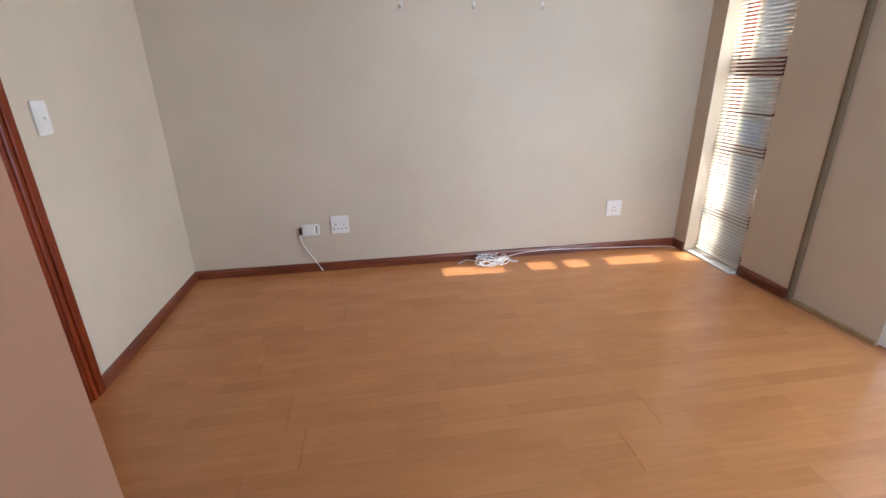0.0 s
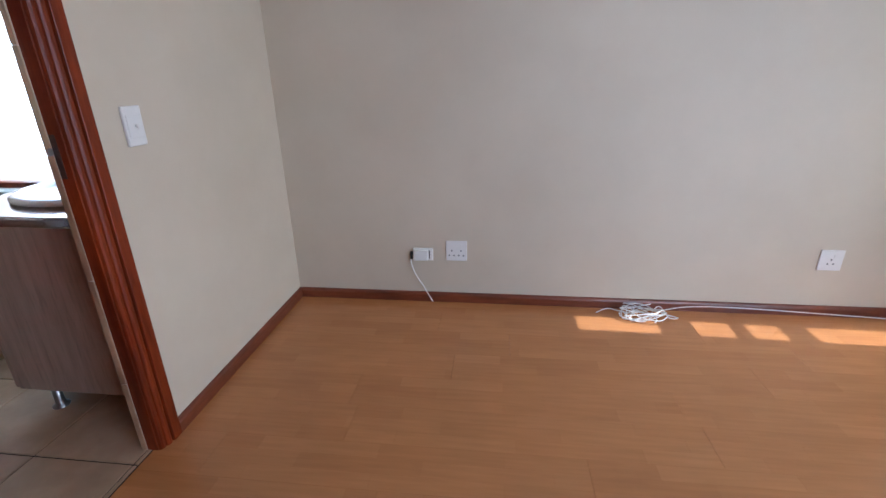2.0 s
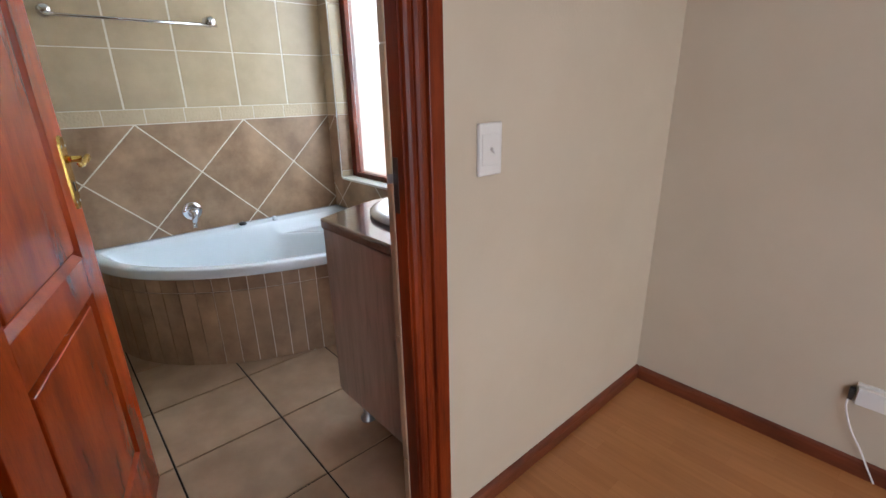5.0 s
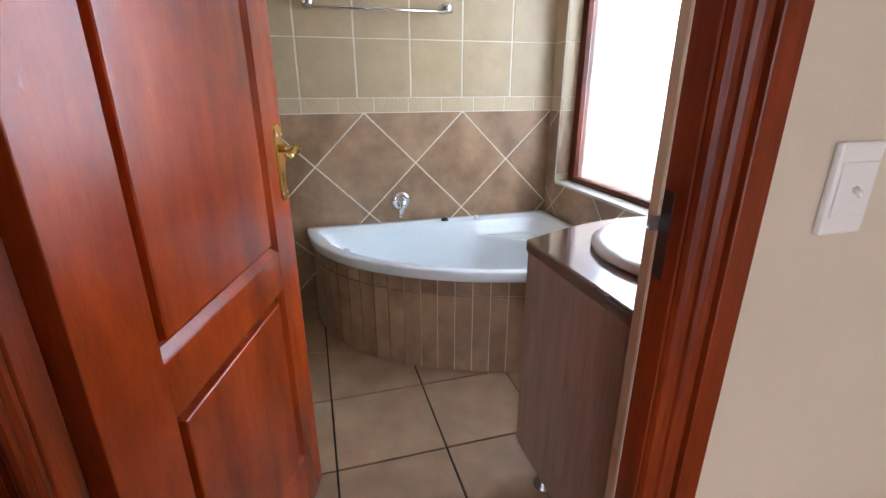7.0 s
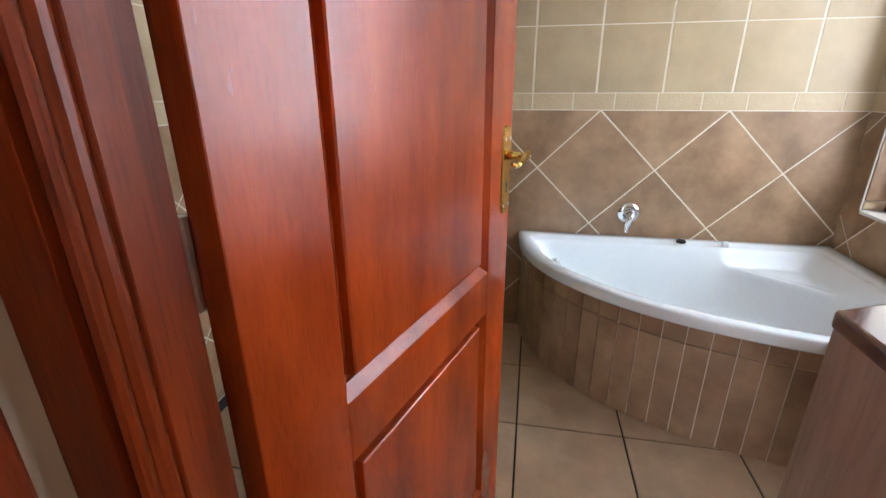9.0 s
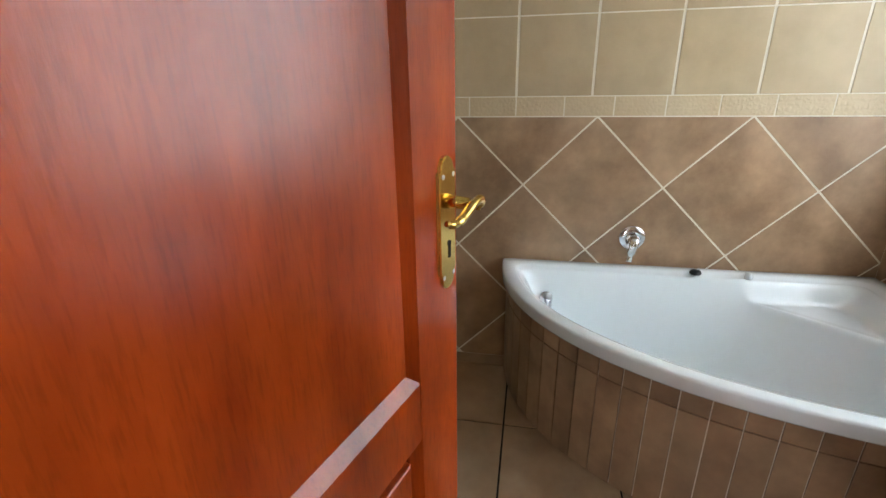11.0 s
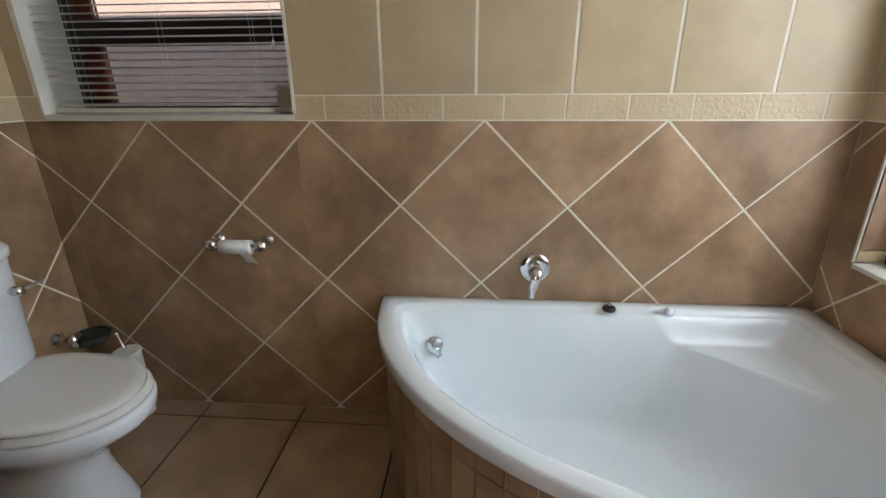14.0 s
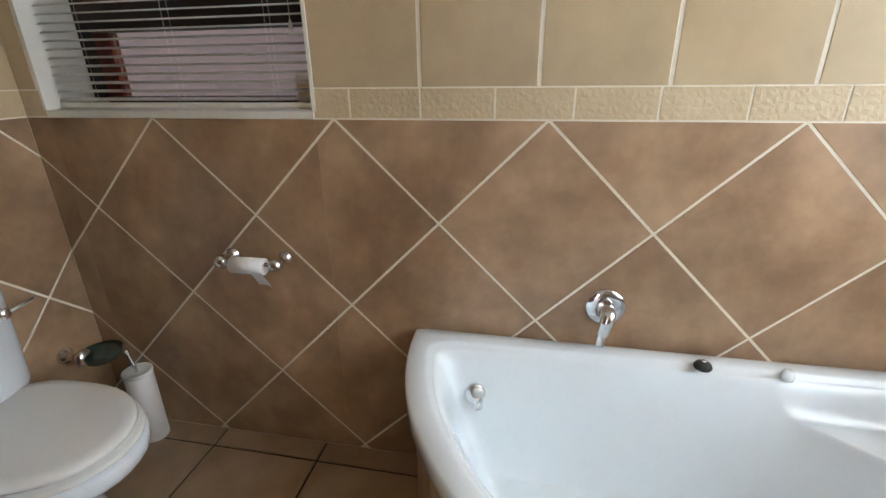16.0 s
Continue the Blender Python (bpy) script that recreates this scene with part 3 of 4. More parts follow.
bath = thing("bathtub", (X_W, Y_N, 0), "white acrylic corner bathtub with a moulded seat on a tiled plinth", "bathtub")
BI = bath.matrix_world.inverted()


def tub_mesh():
    c = Vector((-2.46, 2.84))
    n = 320
    outer, inner = [], []
    for i in range(n):
        a = 2 * math.pi * i / n
        outer.append(radius_to_edge(c, a, lambda x, y: in_region(x, y, 0.002, 0.002, 0.957, 1.405)))
        inner.append(radius_to_edge(c, a, lambda x, y: in_region(x, y, 0.060, 0.070, 0.900, 1.340)))
    for _ in range(5):
        inner = [0.25 * inner[i - 1] + 0.5 * inner[i] + 0.25 * inner[(i + 1) % n] for i in range(n)]
    corner = math.atan2(Y_N - 0.002 - c.y, X_W + 0.002 - c.x)
    bm = bmesh.new()

    def ring(rad, height):
        out = []
        for i in range(n):
            a = 2 * math.pi * i / n
            r = rad(i)
            x, y = c.x + math.cos(a) * r, c.y + math.sin(a) * r
            out.append(bm.verts.new((x - X_W, y - Y_N, height(i, x, y))))
        return out

    rings = [ring(lambda i: outer[i] - 0.012, lambda i, x, y: 0.452), ring(lambda i: outer[i] - 0.003, lambda i, x, y: 0.450),
             ring(lambda i: outer[i], lambda i, x, y: 0.456), ring(lambda i: outer[i] - 0.001, lambda i, x, y: 0.486),
             ring(lambda i: outer[i] - 0.003, lambda i, x, y: 0.4925), ring(lambda i: outer[i] - 0.009, lambda i, x, y: 0.496),
             ring(lambda i: 0.5 * (outer[i] + inner[i]), lambda i, x, y: 0.496),
             ring(lambda i: inner[i] + 0.020, lambda i, x, y: 0.496), ring(lambda i: inner[i] + 0.008, lambda i, x, y: 0.492),
             ring(lambda i: inner[i], lambda i, x, y: 0.482)]
    steps = [1 - 0.0068 * i for i in range(1, 90)] + [0.36, 0.3, 0.24, 0.18, 0.12, 0.06]
    for k in steps:
        def height(i, x, y, k=k):
            across = (-(x + 2.765) * 0.42 + (y - 2.965) * 0.34) / 0.54 + 0.012
            along = y - 2.885
            h = min(max(0.5 + 0.5 * (along - across) / 0.07, 0), 1)
            edge = along + (across - along) * h - 0.07 * h * (1 - h)
            seat = 1.0 if edge > 0.004 else (1 - min(max((0.004 - edge) / 0.22, 0), 1)) ** 2.3
            deep = 0.125 + (0.482 - 0.125) * smoothstep(0.66 + 0.06 * smoothstep(2.75, 2.40, y), 1.0, k) ** 1.3
            lip = 0.405 + (0.482 - 0.405) * smoothstep(0.82, 1.0, k) ** 1.3
            crest = 0.003 * smoothstep(0.035, 0.0, abs(edge - 0.012))
            return deep * (1 - seat) + (max(deep, lip) + crest) * seat
        rings.append(ring(lambda i, k=k: inner[i] * k, height))
    for p, q in zip(rings, rings[1:]):
        for i in range(n):
            bm.faces.new((p[i], p[(i + 1) % n], q[(i + 1) % n], q[i]))
    bm.faces.new(rings[-1])
    return bm


tub_bm = tub_mesh()
TUB = BVHTree.FromBMesh(tub_bm)
part("tub", tub_bm, M_BATH, bath, smooth=True)
WASTE_Z = TUB.ray_cast(Vector((-2.62 - X_W, 2.352 - Y_N, 1.0)), Vector((0, 0, -1)))[0].z

# plinth core, its tiles, and the grout
bm = bmesh.new()
N_ARC = 72
arc = [curve_pt(A_P - 0.008, B_P - 0.008, math.pi / 2 * i / N_ARC) for i in range(N_ARC + 1)]
low = [bm.verts.new(Vector((p.x - X_W, p.y - Y_N, -0.002))) for p in arc]
top = [bm.verts.new(Vector((p.x - X_W, p.y - Y_N, 0.452))) for p in arc]
for i in range(N_ARC):
    bm.faces.new((low[i], low[i + 1], top[i + 1], top[i]))
part("plinth", bm, M_GROUT, bath, "cream grouted curved plinth")

dense = [curve_pt(A_P - 0.008, B_P - 0.008, math.pi / 2 * i / 4000) for i in range(4001)]
lengths = [0.0]
for p, q in zip(dense, dense[1:]):
    lengths.append(lengths[-1] + (q - p).length)


def on_arc(s):
    s = min(max(s, 0), lengths[-1])
    i = min(int(np.searchsorted(lengths, s)), 4000)
    p = dense[i]
    q, r = dense[max(i - 6, 0)], dense[min(i + 6, 4000)]
    d = (r - q).normalized()
    return p, Vector((-d.y, d.x, 0)) if Vector((-d.y, d.x, 0)).dot(p - Vector((X_W, Y_N, 0))) > 0 else Vector((d.y, -d.x, 0))


def plinth_tile(s0, s1, z0, z1):
    def to3(u, v, w):
        p, nrm = on_arc(u)
        p = p + nrm * (w + 0.001)
        return Vector((p.x - X_W, p.y - Y_N, v))
    bm = bmesh.new()
    return prism([(s0, z0), ((s0 + s1) / 2, z0), (s1, z0), (s1, z1), ((s0 + s1) / 2, z1), (s0, z1)], to3, 0.006, 0.001)


s = 0.0
pitch = 0.0755
k = 0
while s < lengths[-1] - 0.01:
    e = min(s + pitch, lengths[-1])
    part("plinth_tile", plinth_tile(s + 0.0016, e - 0.0016, 0.002, 0.3735), M_TILE, bath)
    part("plinth_tile", plinth_tile(s + 0.0016, e - 0.0016, 0.3765, 0.449), M_TILE, bath)
    s = e
    k += 1

# overflow, waste, handle cap, plug
def disc_fitting(radius, where, normal, prof=None):
    m = Matrix.Translation(BI @ Vector(where)) @ Vector(normal).to_track_quat("Z", "Y").to_matrix().to_4x4()
    prof = prof or [(radius, 0), (radius, 0.004), (radius * 0.85, 0.009), (radius * 0.4, 0.011)]
    return lathe(prof, 28, m)


OV_N = (0.86, 0.40, 0.29)
o = part("overflow", disc_fitting(0.03, (-2.771, 2.202, 0.363), OV_N, [(0.028, 0), (0.0285, 0.008), (0.026, 0.012), (0.008, 0.013)]), M_CHROME, bath,
         "chrome overflow with turning knob", smooth=True)
part("knob", disc_fitting(0.015, (-2.762, 2.206, 0.377), OV_N, [(0.017, 0.0), (0.017, 0.018), (0.014, 0.022), (0.004, 0.023)]), M_STEEL, o, smooth=True)
part("knob_wing", tube([(0.115, -1.213, 0.384), (0.124, -1.203, 0.362), (0.126, -1.201, 0.334)], [0.012, 0.016, 0.013], 12, flat=0.4), M_CHROME, o, smooth=True)
w = part("waste", disc_fitting(0.032, (-2.62, 2.352, WASTE_Z - 0.001), (0, 0, 1), [(0.034, 0.0), (0.034, 0.007), (0.028, 0.010), (0.02, 0.008)]), M_CHROME,
         bath, "chrome waste", smooth=True)
part("waste_hole", disc_fitting(0.02, (-2.62, 2.352, WASTE_Z + 0.0085), (0, 0, 1), [(0.018, 0), (0.018, 0.0012)]), M_BLACK, w)
bm = lathe([(0.013, 0), (0.014, 0.010), (0.011, 0.024), (0.007, 0.027)], 16, Matrix.Translation(BI @ Vector((-2.800, 2.957, 0.486))))
part("grab_cap", bm, M_BATH, bath, smooth=True)

plug = thing("bath_plug", (-2.80, 2.767, 0.496), "black rubber plug lying on the rim of the bathtub", "plug")
part("plug_body", lathe([(0.020, 0), (0.022, 0.005), (0.018, 0.013), (0.009, 0.017)], 20), M_BLACK, plug, smooth=True)
part("plug_ring", lathe([(0.006, 0.017), (0.006, 0.022), (0.003, 0.023)], 10), M_CHROME, plug, smooth=True)

# wall mixer
mixer = thing("wall_mixer", (X_W, 2.532, 0.610), "chrome single lever bath mixer on the tiled wall", "tap")
RX = pose(0, 0, 0, 0, 90, 0)
part("rosette", lathe([(0.051, 0), (0.051, 0.003), (0.047, 0.007), (0.026, 0.009)], 32, RX), M_CHROME, mixer, smooth=True)
part("cartridge", lathe([(0.022, 0.010), (0.022, 0.040), (0.019, 0.050), (0.010, 0.056)], 24, RX), M_CHROME, mixer, smooth=True)
part("lever", tube(smooth_path([(0.040, 0.0, 0.012), (0.060, -0.001, 0.006), (0.068, -0.006, -0.02), (0.066, -0.012, -0.05), (0.070, -0.016, -0.078)], 6),
                   [0.018] * 6 + [0.017] * 6 + [0.015] * 6 + [0.011] * 7, 12, flat=0.6), M_CHROME, mixer, smooth=True)


# vanity unit and its top
van = thing("vanity_unit", (-1.21, 3.03, 0), "greyed oak laminate vanity cupboard on steel legs", "bathroom cabinet")
part("carcass", box(-0.275, 0.299, -0.395, 0.385, 0.12, 0.775, 0.0015), M_VAN, van)
for y0, y1 in ((-0.393, -0.007), (-0.003, 0.383)):
    d = part("door", box(-0.294, -0.277, y0, y1, 0.124, 0.771, 0.002), M_VAN, van, "flat laminate cupboard door")
    part("pull", tube([(-0.315, (y0 + y1) / 2 - 0.05, 0.70), (-0.315, (y0 + y1) / 2 + 0.05, 0.70)], 0.005, 8), M_STEEL, d, "steel bar pull", smooth=True)
for x, y in ((-0.20, -0.335), (0.21, -0.335), (-0.20, 0.33), (0.21, 0.33)):
    part("leg", lathe([(0.030, 0.0), (0.030, 0.006), (0.018, 0.012), (0.0165, 0.03), (0.0165, 0.12)], 20, Matrix.Translation((x, y, 0))), M_STEEL, van,
         "round brushed steel leg", smooth=True)


def counter_mesh():
    bm = bmesh.new()
    out = [(-0.910, 2.625)]
    for k in range(7):
        a = math.pi * 1.5 - math.pi / 2 * k / 6
        out.append((-1.490 + 0.012 * math.cos(a), 2.637 + 0.012 * math.sin(a)))
    for k in range(1, 24):
        y = 2.64 + (3.412 - 2.64) * k / 24
        b = math.sin(math.pi * (y - 2.64) / (3.412 - 2.64)) ** 1.0
        out.append((-1.502 - 0.11 * b, y))
    out += [(-1.50, 3.412), (-0.910, 3.412)]
    prof = [(0.777, -0.006), (0.779, -0.0015), (0.785, 0), (0.806, 0), (0.811, -0.002), (0.813, -0.007)]
    cx, cy = -1.2, 3.05
    rows = []
    for z, off in prof:
        row = []
        for x, y in out:
            d = Vector((x - cx, y - cy))
            dx = off * (1 if x > cx else -1) * -1
            row.append(bm.verts.new((x + (0 if x > -0.96 else -off), y + (-off if y < 2.66 else 0), z)))
        rows.append(row)
    n = len(out)
    for a, b in zip(rows, rows[1:]):
        for i in range(n):
            bm.faces.new((a[i], a[(i + 1) % n], b[(i + 1) % n], b[i]))
    bm.faces.new(rows[0][::-1])
    bm.faces.new(rows[-1])
    return bm


top_ob = thing("worktop", (0, 0, 0), "glossy dark brown bow-fronted worktop on the vanity cupboard", "worktop")
part("slab", counter_mesh(), M_COUNTER, top_ob)
part("end_strip", box(-1.486, -0.912, 2.6232, 2.6246, 0.787, 0.8050, 0.0004), M_COUNTER, top_ob, "dark glossy edging strip on the end")


basin = thing("basin", (-1.265, 3.02, 0.813), "white oval ceramic drop-in basin in the dark worktop", "basin")
bm = bmesh.new()
prof = [(0.262, 0.0), (0.272, 0.006), (0.272, 0.016), (0.262, 0.024), (0.248, 0.026), (0.232, 0.021), (0.222, 0.010), (0.214, 0.0015), (0.150, 0.0015),
        (0.020, 0.0012)]
lathe(prof, 48, Matrix.Diagonal((1, 1.08, 1, 1)), bm)
part("bowl", bm, M_CERAMIC, basin, smooth=True)
part("waste", lathe([(0.024, 0.001), (0.024, 0.006), (0.012, 0.007)], 20, Matrix.Translation((0.02, 0, 0))), M_CHROME, basin, "chrome waste", smooth=True)
bt = part("mixer_tap", lathe([(0.025, 0.02), (0.022, 0.03), (0.020, 0.12), (0.012, 0.13)], 20, Matrix.Translation((0.235, 0, 0))), M_CHROME, basin,
          "chrome basin mixer", smooth=True)
part("spout", tube([(0.235, 0, 0.10), (0.17, 0, 0.11), (0.12, 0, 0.10)], 0.010, 10), M_CHROME, bt, smooth=True)


# toilet
wc = thing("toilet", (-2.385, Y_S, 0), "white close coupled toilet with its lid closed", "toilet")


def oval_loft(rows, seg=40, bm=None):
    """rows: (centre y, half width x, half length front, half length back, z)."""
    bm = bm or bmesh.new()
    rings = []
    for cy, hx, hf, hb, z in rows:
        r = []
        for i in range(seg):
            a = 2 * math.pi * i / seg
            c, s_ = math.cos(a), math.sin(a)
            h = hf if s_ > 0 else hb
            p = 0.9 if s_ > 0 else 0.62
            r.append(bm.verts.new((hx * math.copysign(abs(c) ** (p if s_ < 0 else 1.0), c), cy + h * math.copysign(abs(s_) ** p, s_), z)))
        rings.append(r)
    for a, b in zip(rings, rings[1:]):
        for i in range(seg):
            bm.faces.new((a[i], a[(i + 1) % seg], b[(i + 1) % seg], b[i]))
    bm.faces.new(rings[0][::-1])
    bm.faces.new(rings[-1])
    return bm


part("bowl", oval_loft([(0.27, 0.120, 0.198, 0.20, 0.0), (0.27, 0.120, 0.198, 0.20, 0.012), (0.27, 0.112, 0.180, 0.20, 0.05), (0.27, 0.103, 0.152, 0.20, 0.11),
                        (0.27, 0.099, 0.138, 0.20, 0.165), (0.275, 0.104, 0.146, 0.20, 0.205), (0.285, 0.122, 0.172, 0.21, 0.245),
                        (0.295, 0.146, 0.212, 0.22, 0.285), (0.305, 0.170, 0.252, 0.235, 0.318), (0.31, 0.182, 0.273, 0.248, 0.338),
                        (0.31, 0.187, 0.281, 0.25, 0.350), (0.31, 0.189, 0.284, 0.25, 0.378), (0.31, 0.184, 0.279, 0.25, 0.386)]), M_CERAMIC, wc, smooth=True)
part("deck", box(-0.125, 0.125, 0.004, 0.16, 0.30, 0.40, 0.03, seg=4), M_CERAMIC, wc, smooth=True)
part("seat", oval_loft([(0.335, 0.172, 0.242, 0.203, 0.387), (0.335, 0.182, 0.252, 0.210, 0.393), (0.335, 0.182, 0.252, 0.210, 0.399),
                       (0.335, 0.177, 0.247, 0.207, 0.405)]), M_SEAT, wc,
     "white plastic seat ring", smooth=True)
part("lid", oval_loft([(0.335, 0.164, 0.230, 0.202, 0.410), (0.335, 0.172, 0.239, 0.207, 0.4145), (0.335, 0.172, 0.239, 0.207, 0.422),
                       (0.335, 0.168, 0.235, 0.204, 0.428), (0.335, 0.145, 0.208, 0.183, 0.431), (0.335, 0.06, 0.09, 0.08, 0.434)]), M_SEAT, wc, "closed white plastic lid", smooth=True)
cis = part("cistern", oval_loft([(0.10, 0.165, 0.075, 0.088, 0.395), (0.10, 0.178, 0.083, 0.092, 0.43), (0.10, 0.190, 0.090, 0.094, 0.72),
                                 (0.10, 0.190, 0.090, 0.094, 0.735)], 48), M_CERAMIC, wc, smooth=True)
part("cistern_lid", oval_loft([(0.10, 0.190, 0.092, 0.094, 0.738), (0.10, 0.200, 0.102, 0.096, 0.745), (0.10, 0.200, 0.102, 0.096, 0.765),
                               (0.10, 0.188, 0.090, 0.090, 0.780), (0.10, 0.10, 0.04, 0.05, 0.784)], 48), M_CERAMIC, cis, smooth=True)
lever_ = part("flush_lever", lathe([(0.013, 0), (0.014, 0.004), (0.008, 0.010), (0.008, 0.018), (0.014, 0.022), (0.015, 0.028), (0.010, 0.034)], 20,
                                   Matrix.Translation((-0.115, 0.186, 0.655)) @ pose(0, 0, 0, -90)), M_CHROME, cis, "chrome flush lever", smooth=True)
part("lever_rod", tube([(-0.118, 0.212, 0.655), (-0.150, 0.211, 0.657), (-0.190, 0.209, 0.660)], [0.005, 0.0045, 0.0035], 10), M_STEEL, lever_, smooth=True)
for x in (-0.07, 0.07):
    part("seat_hinge", lathe([(0.014, 0.398), (0.014, 0.42), (0.008, 0.424)], 14, Matrix.Translation((x, 0.145, 0))), M_SEAT, wc, smooth=True)

part("soil_pipe", tube(smooth_path([(0.0, 0.14, 0.17), (0.0, 0.09, 0.17), (0.0, 0.03, 0.17), (0.0, 0.004, 0.17)], 3), 0.052, 18), M_PLASTIC, wc,
     "white plastic soil pipe", smooth=True)
part("pipe_collar", tube([(0.0, 0.075, 0.17), (0.0, 0.095, 0.17)], 0.058, 18), M_BLACK, wc, "black rubber collar", smooth=True)
part("base_joint", oval_loft([(0.27, 0.1195, 0.1965, 0.2015, 0.0), (0.27, 0.1195, 0.1965, 0.2015, 0.004)]), M_DARKSLOT, wc, "dark sealant line at the floor", smooth=True)

# brush holder beside the toilet
holder = thing("brush_holder", (-2.795, 1.065, 0), "white toilet brush holder with a rounded rim standing by the wall", "toilet brush holder")
part("cup", lathe([(0.040, 0), (0.042, 0.004), (0.044, 0.27), (0.040, 0.272), (0.038, 0.12)], 28), M_PLASTIC, holder, smooth=True)
part("rim", lathe([(0.0445, 0.262), (0.046, 0.266), (0.046, 0.274), (0.041, 0.276), (0.039, 0.268)], 28), M_PLASTIC, holder, "rounded white rim", smooth=True)
bm = tube([(0, 0, 0.13), (0.0, -0.004, 0.28), (-0.004, -0.022, 0.335)], 0.0055, 10)
h_ = part("brush_handle", bm, M_CHROME, holder, smooth=True)
part("handle_ball", lathe([(0.003, 0), (0.008, 0.004), (0.009, 0.010), (0.006, 0.017)], 14, Matrix.Translation((-0.004, -0.023, 0.332))), M_CHROME, h_, smooth=True)

bracket = thing("glass_bracket", (-2.738, Y_S, 0.348), "chrome wall bracket holding a small smoked glass dish behind the toilet", "bracket")
RY = pose(0, 0, 0, -90, 0, 0)
part("rose", lathe([(0.026, 0), (0.026, 0.006), (0.016, 0.014), (0.011, 0.03), (0.011, 0.050), (0.022, 0.058), (0.029, 0.070), (0.026, 0.082), (0.014, 0.088)], 24, RY),
     M_CHROME, bracket, smooth=True)
dish = bmesh.new()
lathe([(0.010, -0.016), (0.050, -0.010), (0.064, 0.018), (0.060, 0.019), (0.044, 0.0), (0.004, -0.004)], 32, Matrix.Translation((-0.050, 0.085, -0.022)), dish)
M_SMOKE = mat("smoked_glass", (0.11, 0.16, 0.125), 0.12, color2=(0.15, 0.20, 0.165), scale=6)
M_SMOKE.node_tree.nodes["Principled BSDF"].inputs["Transmission Weight"].default_value = 0.75
part("dish", dish, M_SMOKE, bracket, "smoked glass dish", smooth=True)

# paper holder
ph = thing("paper_holder", (X_W, 1.545, 0.69), "chrome wall holder with an almost empty paper roll", "toilet paper holder")
for y in (-0.085, 0.085):
    p = part("post", lathe([(0.022, 0), (0.022, 0.004), (0.014, 0.010), (0.011, 0.030), (0.016, 0.042), (0.021, 0.056), (0.021, 0.066), (0.012, 0.078)], 24,
                           Matrix.Translation((0, y, 0)) @ RX), M_CHROME, ph, smooth=True)
part("rod", tube([(0.060, -0.08, 0), (0.060, 0.08, 0)], 0.006, 10), M_CHROME, ph, smooth=True)
roll = thing("paper_roll", (X_W + 0.060, 1.545, 0.684), "thin nearly used up white paper roll on the chrome rod", "toilet paper")
part("roll", tube([(0, -0.052, 0), (0, -0.051, 0), (0, 0.051, 0), (0, 0.052, 0)], [0.022, 0.024, 0.024, 0.022], 28), M_PAPER, roll, smooth=True)
bm = bmesh.new()
pts = [(0.0215, 0.0), (0.0225, -0.016), (0.021, -0.03), (0.023, -0.044)]
f = [[bm.verts.new((x, y0 + 0.01 * k, z - (0.006 if y0 > 0.03 else 0))) for y0 in (0.010, 0.030, 0.050)] for k, (x, z) in enumerate(pts)]
for a, b in zip(f, f[1:]):
    for i in range(2):
        bm.faces.new((a[i], a[i + 1], b[i + 1], b[i]))
bmesh.ops.solidify(bm, geom=bm.faces[:], thickness=0.0006)
part("loose_sheet", bm, M_PAPER, roll, "loose torn end of paper")

# towel rail
tr = thing("towel_rail", (X_W, 2.45, 1.574), "double chrome towel rail on the beige tiled wall", "towel rail")
for y in (-0.33, 0.33):
    part("post", lathe([(0.026, 0), (0.026, 0.005), (0.016, 0.012), (0.013, 0.03), (0.020, 0.045), (0.024, 0.058), (0.018, 0.072)], 24,
                       Matrix.Translation((0, y, 0)) @ RX), M_CHROME, tr, smooth=True)
part("rail", tube([(0.050, -0.34, -0.016), (0.050, 0.35, -0.016)], 0.0065, 12), M_CHROME, tr, smooth=True)
part("rail", tube([(0.085, -0.34, -0.022), (0.085, 0.35, -0.022)], 0.0065, 12), M_CHROME, tr, smooth=True)
for y in (-0.33, 0.33):
    part("arm", tube([(0.045, y, -0.008), (0.090, y, -0.022)], 0.008, 10), M_CHROME, tr, smooth=True)

# windows: reveals, frames, glass, blinds
def frame_bar(name, b, parent, material=M_FRAMEWOOD, label=""):
    return part(name, box(*b, 0.003), material, parent, label)


# small west window
win_w = tagged(new("window_1", None), "small timber window, its frame coloured near black as a backlit silhouette, with a venetian blind over the toilet", kind="structure")
y0, y1, z0, z1 = W_WIN
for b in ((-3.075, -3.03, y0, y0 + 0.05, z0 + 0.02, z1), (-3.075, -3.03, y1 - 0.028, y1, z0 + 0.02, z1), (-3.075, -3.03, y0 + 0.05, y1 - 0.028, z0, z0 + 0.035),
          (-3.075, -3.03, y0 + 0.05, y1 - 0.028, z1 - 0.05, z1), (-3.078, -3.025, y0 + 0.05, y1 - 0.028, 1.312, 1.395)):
    # bars take the near-black silhouette colour; the stiles keep the red frame wood
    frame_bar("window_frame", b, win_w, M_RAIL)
frame_bar("sash_stile", (-3.072, -3.035, y0 + 0.0505, y0 + 0.105, z0 + 0.035, 1.3115), win_w)
frame_bar("sash_stile", (-3.072, -3.035, y0 + 0.0505, y0 + 0.105, 1.3955, z1 - 0.05), win_w)
for za, zb in ((z0 + 0.036, 1.311), (1.396, z1 - 0.051)):
    g = part("pane", box(-3.056, -3.052, y0 + 0.106, y1 - 0.029, za, zb), M_GLASS, win_w)
    g.visible_shadow = False
part("window_sill", box(-3.03, X_W + 0.004, y0, y1, z0 - 0.012, z0 + 0.006, 0.002), M_SILL, win_w, "white glazed sill strip")
part("sill_edge", box(-3.03, X_W + 0.003, y0 - 0.006, y0 + 0.004, z0 + 0.007, z1, 0.001), M_SILL, win_w, "pale tiled window reveal")
